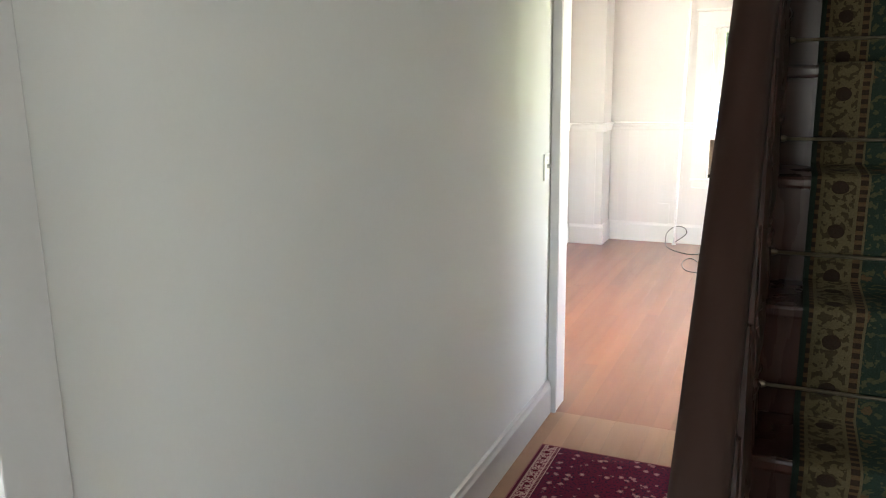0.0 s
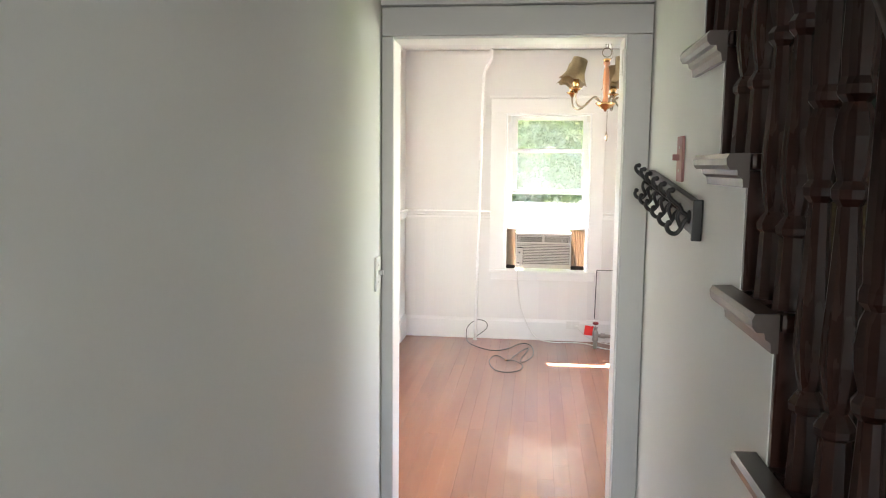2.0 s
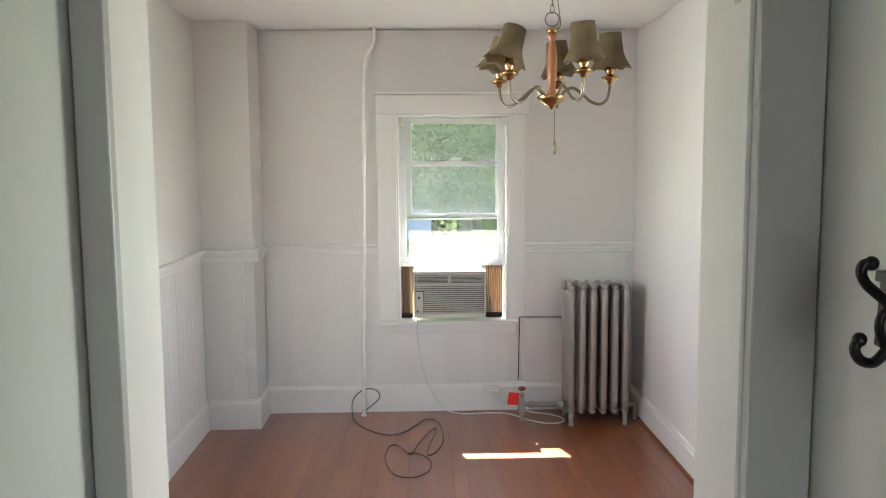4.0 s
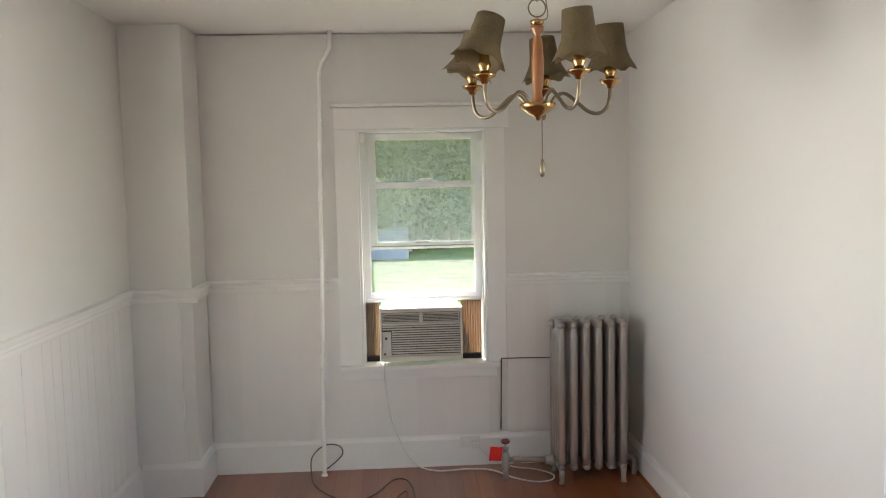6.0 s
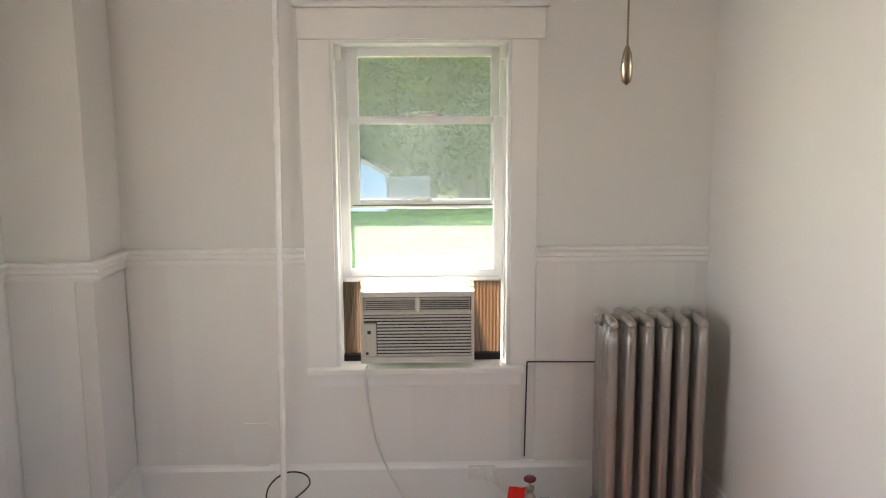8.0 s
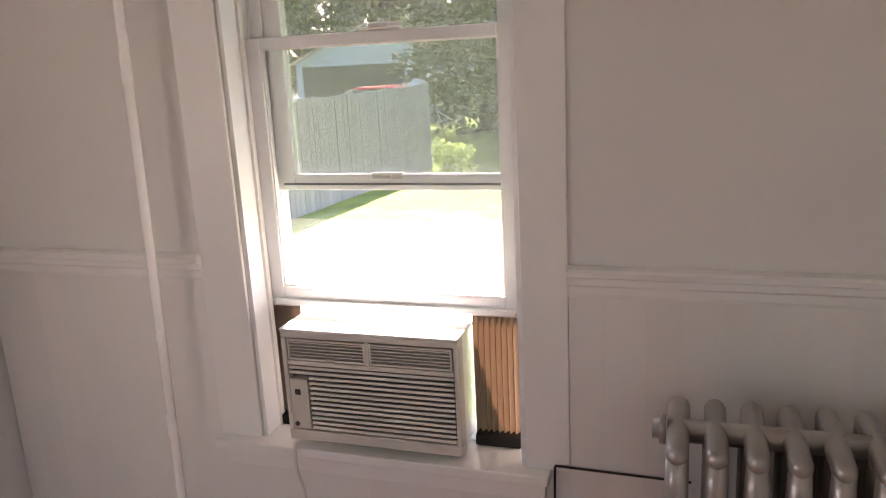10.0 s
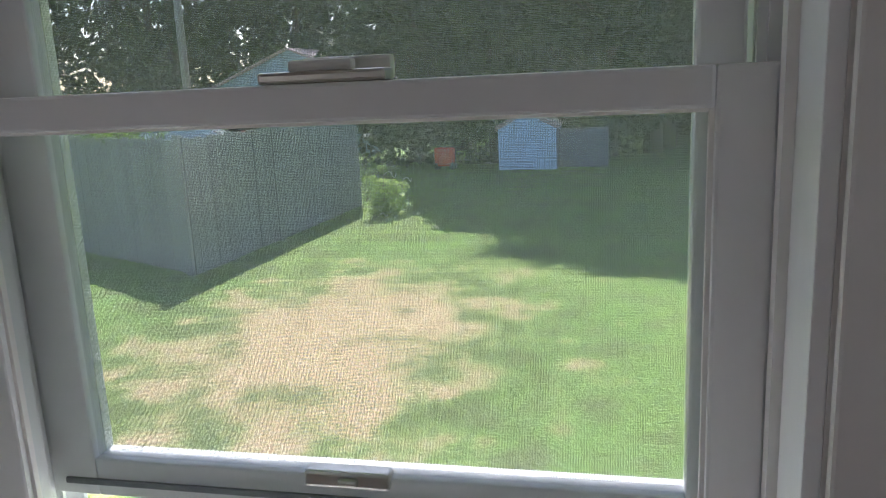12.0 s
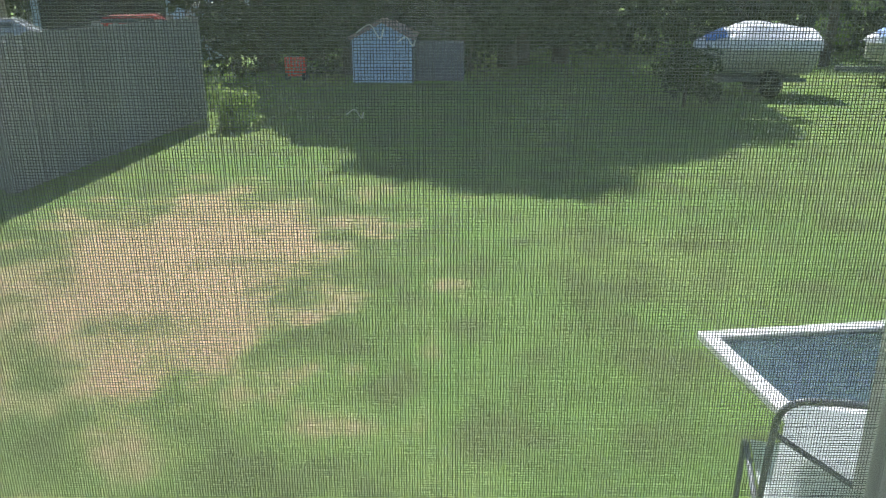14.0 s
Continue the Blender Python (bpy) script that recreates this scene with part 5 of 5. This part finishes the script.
def roof_slabs(w, d, eave, ridge, over, parent):
    for s in (-1, 1):
        ln = math.hypot(w / 2, ridge - eave) + over
        sl = part("roof_slope", boxes((0, ln, -over, d + over, 0, 0.10), bevel=0.01), M["roof"], parent)
        ang = math.degrees(math.atan2(ridge - eave, w / 2))
        sl.matrix_local = Matrix.Translation((0, 0, ridge + 0.01)) @ (pose(0, 0, 0, 0, ang, 0) if s > 0 else Matrix.Diagonal((-1, 1, 1, 1)) @ pose(0, 0, 0, 0, ang, 0))


garage = thing("garage", (-14.9, 40.0, GROUND), "pale blue gabled garage with pinkish roof and open bay", "garage")
part("wall", gable_block(8.4, 7, 2.40, 4.15), M["blue_siding"], garage)
roof_slabs(8.4, 7, 2.40, 4.15, 0.3, garage)
# Dark slab on the wall stands for the shaded inside of the bay.
part("shaded_bay_panel", boxes((-3.8, 1.9, -0.05, 0.02, 0.0, 2.2), bevel=0.01), M["bay_shade"], garage, "dark panel standing for the shaded open garage bay")
for k in range(9):
    part("siding_course", boxes((-4.2 + 0.26 * max(0, 0) + max(0, (k * 0.19) / 0.417), 4.2 - max(0, (k * 0.19) / 0.417), -0.03, -0.004, 2.42 + k * 0.19, 2.44 + k * 0.19)), M["blue_siding"], garage)
part("corner_board", boxes((2.0, 4.2, -0.06, -0.01, 0.0, 2.3), bevel=0.01), M["pale_blue"], garage)

shed = thing("playhouse", (-1.72, 23.9, GROUND), "small pale blue playhouse in the shade of trees", "playhouse")
part("wall", gable_block(1.5, 1.9, 1.05, 1.45), M["pale_blue"], shed)
roof_slabs(1.5, 1.9, 1.05, 1.45, 0.05, shed)
part("side_wall", boxes((0.752, 0.78, 0.0, 1.9, 0.0, 1.02), bevel=0.004), M["grey_wall"], shed)
part("lean_to", boxes((0.80, 2.05, 0.4, 1.6, 0.0, 0.95), bevel=0.03), M["grey_wall"], shed)
part("door", boxes((-0.30, 0.30, -0.02, 0.0, 0.02, 0.92), bevel=0.005), M["pale_blue"], shed)
mower = thing("toy_car", (-4.0, 24.4, GROUND), "small faded red plastic ride-on toy on shaded grass", "toy")
part("body", boxes((-0.27, 0.27, -0.2, 0.25, 0.10, 0.62), bevel=0.08), M["car_red"], mower, smooth=True)
for x in (-0.22, 0.22):
    for y in (-0.12, 0.18):
        part("wheel", lathe([(0, -0.04), (0.11, -0.04), (0.12, 0), (0.11, 0.04), (0, 0.04)], 12), M["tyre"], mower).matrix_local = pose(x, y, 0.12, 0, 90, 0)


def trailer_boat(at, yaw, label):
    b = thing("boat", at, label, "boat", "covered boats on trailers")
    b.rotation_euler = (0, 0, radians(yaw))
    bm = bmesh.new()
    rings = []
    for k in range(11):
        u = k / 10
        wd = 0.80 * (1 - max(0, (0.35 - u) / 0.35) ** 2 * 0.92)
        x = -1.45 + 2.9 * u
        keel = 0.42 + 0.16 * max(0, 0.3 - u) / 0.3
        rings.append([bm.verts.new((x, y * wd, z)) for y, z in ((0, keel), (0.55, keel + 0.06), (0.92, 0.72), (1.0, 0.98), (-1.0, 0.98), (-0.92, 0.72), (-0.55, keel + 0.06))])
    for a, c in zip(rings, rings[1:]):
        for k in range(7):
            bm.faces.new((a[k], a[(k + 1) % 7], c[(k + 1) % 7], c[k]))
    bm.faces.new(rings[0])
    bm.faces.new(rings[-1][::-1])
    bmesh.ops.recalc_face_normals(bm, faces=bm.faces)
    part("hull", bm, M["hull"], b, smooth=False)
    bm = bmesh.new()
    rings = []
    for k in range(9):
        u = k / 8
        x = -0.75 + 2.25 * u
        h = 1.22 + 0.16 * math.sin(math.pi * min(1, u * 1.2)) + 0.03 * math.sin(9 * u)
        rings.append([bm.verts.new((x, y, z)) for y, z in ((-0.86, 0.93), (-0.80, 1.12), (-0.45, h), (0, h + 0.08), (0.45, h), (0.80, 1.12), (0.86, 0.93))])
    for a, c in zip(rings, rings[1:]):
        for k in range(6):
            bm.faces.new((a[k], a[k + 1], c[k + 1], c[k]))
    bm.faces.new(rings[0][::-1])
    bm.faces.new(rings[-1])
    bmesh.ops.recalc_face_normals(bm, faces=bm.faces)
    part("white_cover", bm, M["tarp_white"], b, "sagging white canvas cover")
    bm = bmesh.new()
    rings = []
    for k in range(5):
        u = k / 4
        x = -1.48 + 0.75 * u
        wd, h = 0.25 + 0.55 * u, 1.02 + 0.26 * u
        rings.append([bm.verts.new((x, y * wd, z)) for y, z in ((-1, 0.94), (-0.6, h), (0, h + 0.05), (0.6, h), (1, 0.94))])
    for a, c in zip(rings, rings[1:]):
        for k in range(4):
            bm.faces.new((a[k], a[k + 1], c[k + 1], c[k]))
    bm.faces.new(rings[0][::-1])
    part("bow_cover", bm, M["tarp_white"], b)
    bm = bmesh.new()
    rings = []
    for k in range(4):
        u = 0.30 + 0.20 * k
        x, wd, h = -1.48 + 0.75 * u, 0.25 + 0.55 * u, 1.035 + 0.26 * u
        rings.append([bm.verts.new((x, y * wd, z)) for y, z in ((-0.86, 0.35 * 0.955 + 0.65 * h), (-0.6, h), (0, h + 0.05), (0.6, h), (0.86, 0.35 * 0.955 + 0.65 * h))])
    for a, c in zip(rings, rings[1:]):
        for k in range(4):
            bm.faces.new((a[k], a[k + 1], c[k + 1], c[k]))
    part("blue_cover", bm, M["tarp_blue"], b, "bright blue tarpaulin over the bow")
    part("trailer_frame", boxes((-2.2, 1.3, -0.05, 0.05, 0.30, 0.40), (-1.0, 1.3, -0.6, -0.5, 0.30, 0.38), (-1.0, 1.3, 0.5, 0.6, 0.30, 0.38), (0.3, 0.4, -0.75, 0.75, 0.26, 0.36), bevel=0.01), M["grey_metal"], b)
    for y in (-0.78, 0.78):
        part("wheel", lathe([(0, -0.08), (0.20, -0.08), (0.28, -0.05), (0.28, 0.05), (0.20, 0.08), (0, 0.08)], 18), M["tyre"], b, smooth=True).matrix_local = pose(0.35, y, 0.28, 90, 0, 0)
    return b


bt = trailer_boat((6.70, 22.0, GROUND), -4, "beige boat on a trailer under white and blue tarpaulins")
bt.scale = (0.84, 0.9, 1.10)
copy_thing(bt, pose(11.3, 23.6, GROUND, 0, 0, -8))


def car(at, yaw, paint, label):
    c = thing("car", at, label, "car", "cars parked behind the fence")
    c.rotation_euler = (0, 0, radians(yaw))
    bm = bmesh.new()
    prof = [(-2.1, 0.35), (-2.15, 0.75), (-1.9, 0.92), (-0.95, 1.0), (-0.35, 1.42), (1.05, 1.45), (1.75, 1.0), (2.1, 0.92), (2.15, 0.4)]
    a = [bm.verts.new((x, -0.82 + (0.12 if z > 1.1 else 0), z)) for x, z in prof]
    b = [bm.verts.new((x, 0.82 - (0.12 if z > 1.1 else 0), z)) for x, z in prof]
    bm.faces.new(a)
    bm.faces.new(b[::-1])
    for k in range(len(prof)):
        bm.faces.new((a[k], b[k], b[(k + 1) % len(prof)], a[(k + 1) % len(prof)]))
    bmesh.ops.recalc_face_normals(bm, faces=bm.faces)
    part("body", bm, paint, c)
    part("windscreen", boxes((-0.02, 0.02, -0.62, 0.62, -0.32, 0.32), bevel=0.01), M["car_glass"], c).matrix_local = pose(-0.68, 0, 1.20, 0, 55, 0)
    for y in (-0.80, 0.80):
        part("side_window", boxes((-0.5, 1.1, y * 0.93 - 0.01, y * 0.93 + 0.01, 1.06, 1.36), bevel=0.005), M["car_glass"], c)
        for x in (-1.35, 1.35):
            part("wheel", lathe([(0, -0.1), (0.26, -0.1), (0.32, -0.06), (0.32, 0.06), (0.26, 0.1), (0, 0.1)], 18), M["tyre"], c, smooth=True).matrix_local = pose(x, y, 0.32, 90, 0, 0)


car((-13.2, 26.0, GROUND), 20, M["car_silver"], "silver blue car parked beyond the fence")
car((-10.6, 29.5, GROUND), 15, M["car_red"], "red car parked beyond the fence")
crate = thing("storage_bin", (-8.2, 30.5, GROUND), "pale grey storage bin standing behind the fence", "storage bin")
part("box", boxes((-0.55, 0.55, -0.4, 0.4, 0.0, 1.72), bevel=0.03), M["blue_siding"], crate)
part("lid", boxes((-0.6, 0.6, -0.45, 0.45, 1.722, 1.80), bevel=0.02), M["white_metal"], crate)
pole = thing("utility_pole", (-14.7, 30.0, GROUND), "tall pale utility pole behind the fence", "pole")
part("shaft", tube([(0, 0, -0.3), (0, 0, 9.5)], [0.16, 0.12], 12), M["fence"], pole, smooth=True)
part("crossarm", boxes((-1.0, 1.0, -0.06, 0.06, 8.6, 8.75), bevel=0.01), M["fence"], pole)

# patio table and chair under the window
table = thing("patio_table", (2.04, 7.22, GROUND), "white framed patio table with a smoked glass top", "patio table")
table.rotation_euler = (0, 0, radians(9))
fr = 0.075
part("top_frame", boxes((-0.60, 0.60, 0.34 - fr, 0.34, 0.765, 0.80), (-0.60, 0.60, -0.45, -0.45 + fr, 0.765, 0.80), (-0.60, -0.60 + fr, -0.45 + fr, 0.34 - fr, 0.765, 0.80), (0.60 - fr, 0.60, -0.45 + fr, 0.34 - fr, 0.765, 0.80), bevel=0.006), M["white_metal"], table)
part("glass_top", boxes((-0.60 + fr, 0.60 - fr, -0.45 + fr, 0.34 - fr, 0.780, 0.786)), M["table_glass"], table, "grey-green glass top")
for x in (-0.22, 0.42):
    for y in (-0.34, 0.12):
        part("leg", tube([(x, y, 0.0), (x * 0.9, y * 0.9, 0.765)], 0.016, 8), M["white_metal"], table, smooth=True)
chair = thing("patio_chair", (1.79, 6.86, GROUND), "pale sling patio chair with a grey metal frame", "chair")
chair.rotation_euler = (0, 0, radians(-14))
part("seat", boxes((-0.27, 0.27, -0.24, 0.24, 0.40, 0.412), bevel=0.004), M["sling"], chair)
bk = part("backrest", boxes((-0.26, 0.26, -0.006, 0.006, 0.0, 0.545), bevel=0.004), M["sling"], chair)
bk.matrix_local = pose(0, -0.25, 0.41, 14)
for x in (-0.29, 0.29):
    part("side_frame", tube(spline([(x, -0.345, 0.80), (x, -0.30, 0.62), (x, -0.24, 0.42), (x, 0.0, 0.40), (x, 0.24, 0.40), (x, 0.27, 0.20), (x, 0.28, 0.0)], 5), 0.013, 8), M["grey_metal"], chair, smooth=True)
    part("back_leg", tube([(x, -0.20, 0.41), (x, -0.28, 0.0)], 0.013, 8), M["grey_metal"], chair, smooth=True)
part("back_hoop", tube(spline([(-0.29, -0.345, 0.80), (-0.285, -0.375, 0.89), (-0.24, -0.395, 0.955), (-0.14, -0.40, 0.975), (0.0, -0.40, 0.98), (0.14, -0.40, 0.975), (0.24, -0.395, 0.955), (0.285, -0.375, 0.89), (0.29, -0.345, 0.80)], 4), 0.013, 8), M["grey_metal"], chair, smooth=True)
part("back_brace", tube([(-0.285, -0.36, 0.80), (0.10, -0.335, 0.56), (0.27, -0.30, 0.45)], 0.011, 8), M["grey_metal"], chair, smooth=True)

# ---- boards and planks ----
BOARD_W = 0.088


def boarding(parent_name, start, step, count, width_dir, out, z0, z1):
    back = structure(parent_name, boxes((-0.0005, 0.0005, -0.0005, 0.0005, 0, 0.001)), M["board"])
    back.location = start
    half = BOARD_W / 2 - 0.0003
    if abs(out[1]) > 0.5:
        half += 0.0003
        bm = boxes((-half, half, -0.011 if out[1] < 0 else 0.0, 0.0 if out[1] < 0 else 0.011, z0, z1), bevel=0.0003)
    else:
        bm = boxes((0.0 if out[0] > 0 else -0.011, 0.011 if out[0] > 0 else 0.0, -half, half, z0, z1), bevel=0.0030)
    mesh = mesh_of("wainscot_board", bm, M["board"])
    for k in range(count):
        ob = new("board", mesh)
        ob.parent = back
        ob.location = Vector(width_dir) * (BOARD_W * (k + 0.5)) + Vector(out) * random.uniform(-0.0006, 0.0006) * (0.25 if abs(out[1]) > 0.5 else 1.0)


boarding("trim_wainscot_left", (XL, DW + 0.03, 0), 0, 43, (0, 1, 0), (1, 0, 0), 0.195, ZR - 0.03)
boarding("trim_wainscot_window_a", (BX + 0.01, YW, 0), 0, 9, (1, 0, 0), (0, -1, 0), 0.195, ZR - 0.03)
boarding("trim_wainscot_below", (-0.304, YW, 0), 0, 10, (1, 0, 0), (0, -1, 0), 0.195, WB - 0.09)
boarding("trim_wainscot_window_b", (0.692, YW, 0), 0, 8, (1, 0, 0), (0, -1, 0), 0.195, ZR - 0.03)
boarding("trim_wainscot_chase", (XL + 0.002, BY, 0), 0, 3, (1, 0, 0), (0, -1, 0), 0.195, ZR - 0.03)


def planks(parent, x0, x1, y0, y1, width, material, seed):
    r = random.Random(seed)
    meshes = {}
    x = x0
    while x < x1 - 0.01:
        w_ = min(width, x1 - x)
        y = y0
        while y < y1 - 0.01:
            ln = min(round(r.uniform(0.5 if y == y0 else 1.3, 2.8), 1), y1 - y)
            if y1 - y - ln < 0.5:
                ln = y1 - y
            key = (round(w_, 3), round(ln, 2))
            if key not in meshes:
                meshes[key] = mesh_of("floor_plank", boxes((0.0003, w_ - 0.0003, 0.0003, ln - 0.0003, -0.014, 0.0)), material)
            ob = new("plank", meshes[key])
            ob.parent = parent
            ob.location = (x, y, 0.0)
            y += ln
        x += width


planks(room_floor, XL, XR, 0.0, YW, 0.083, M["floor"], 4)
planks(hall_floor, HL, HR + 0.02, BACK, 0.0, 0.083, M["hall_floor"], 5)
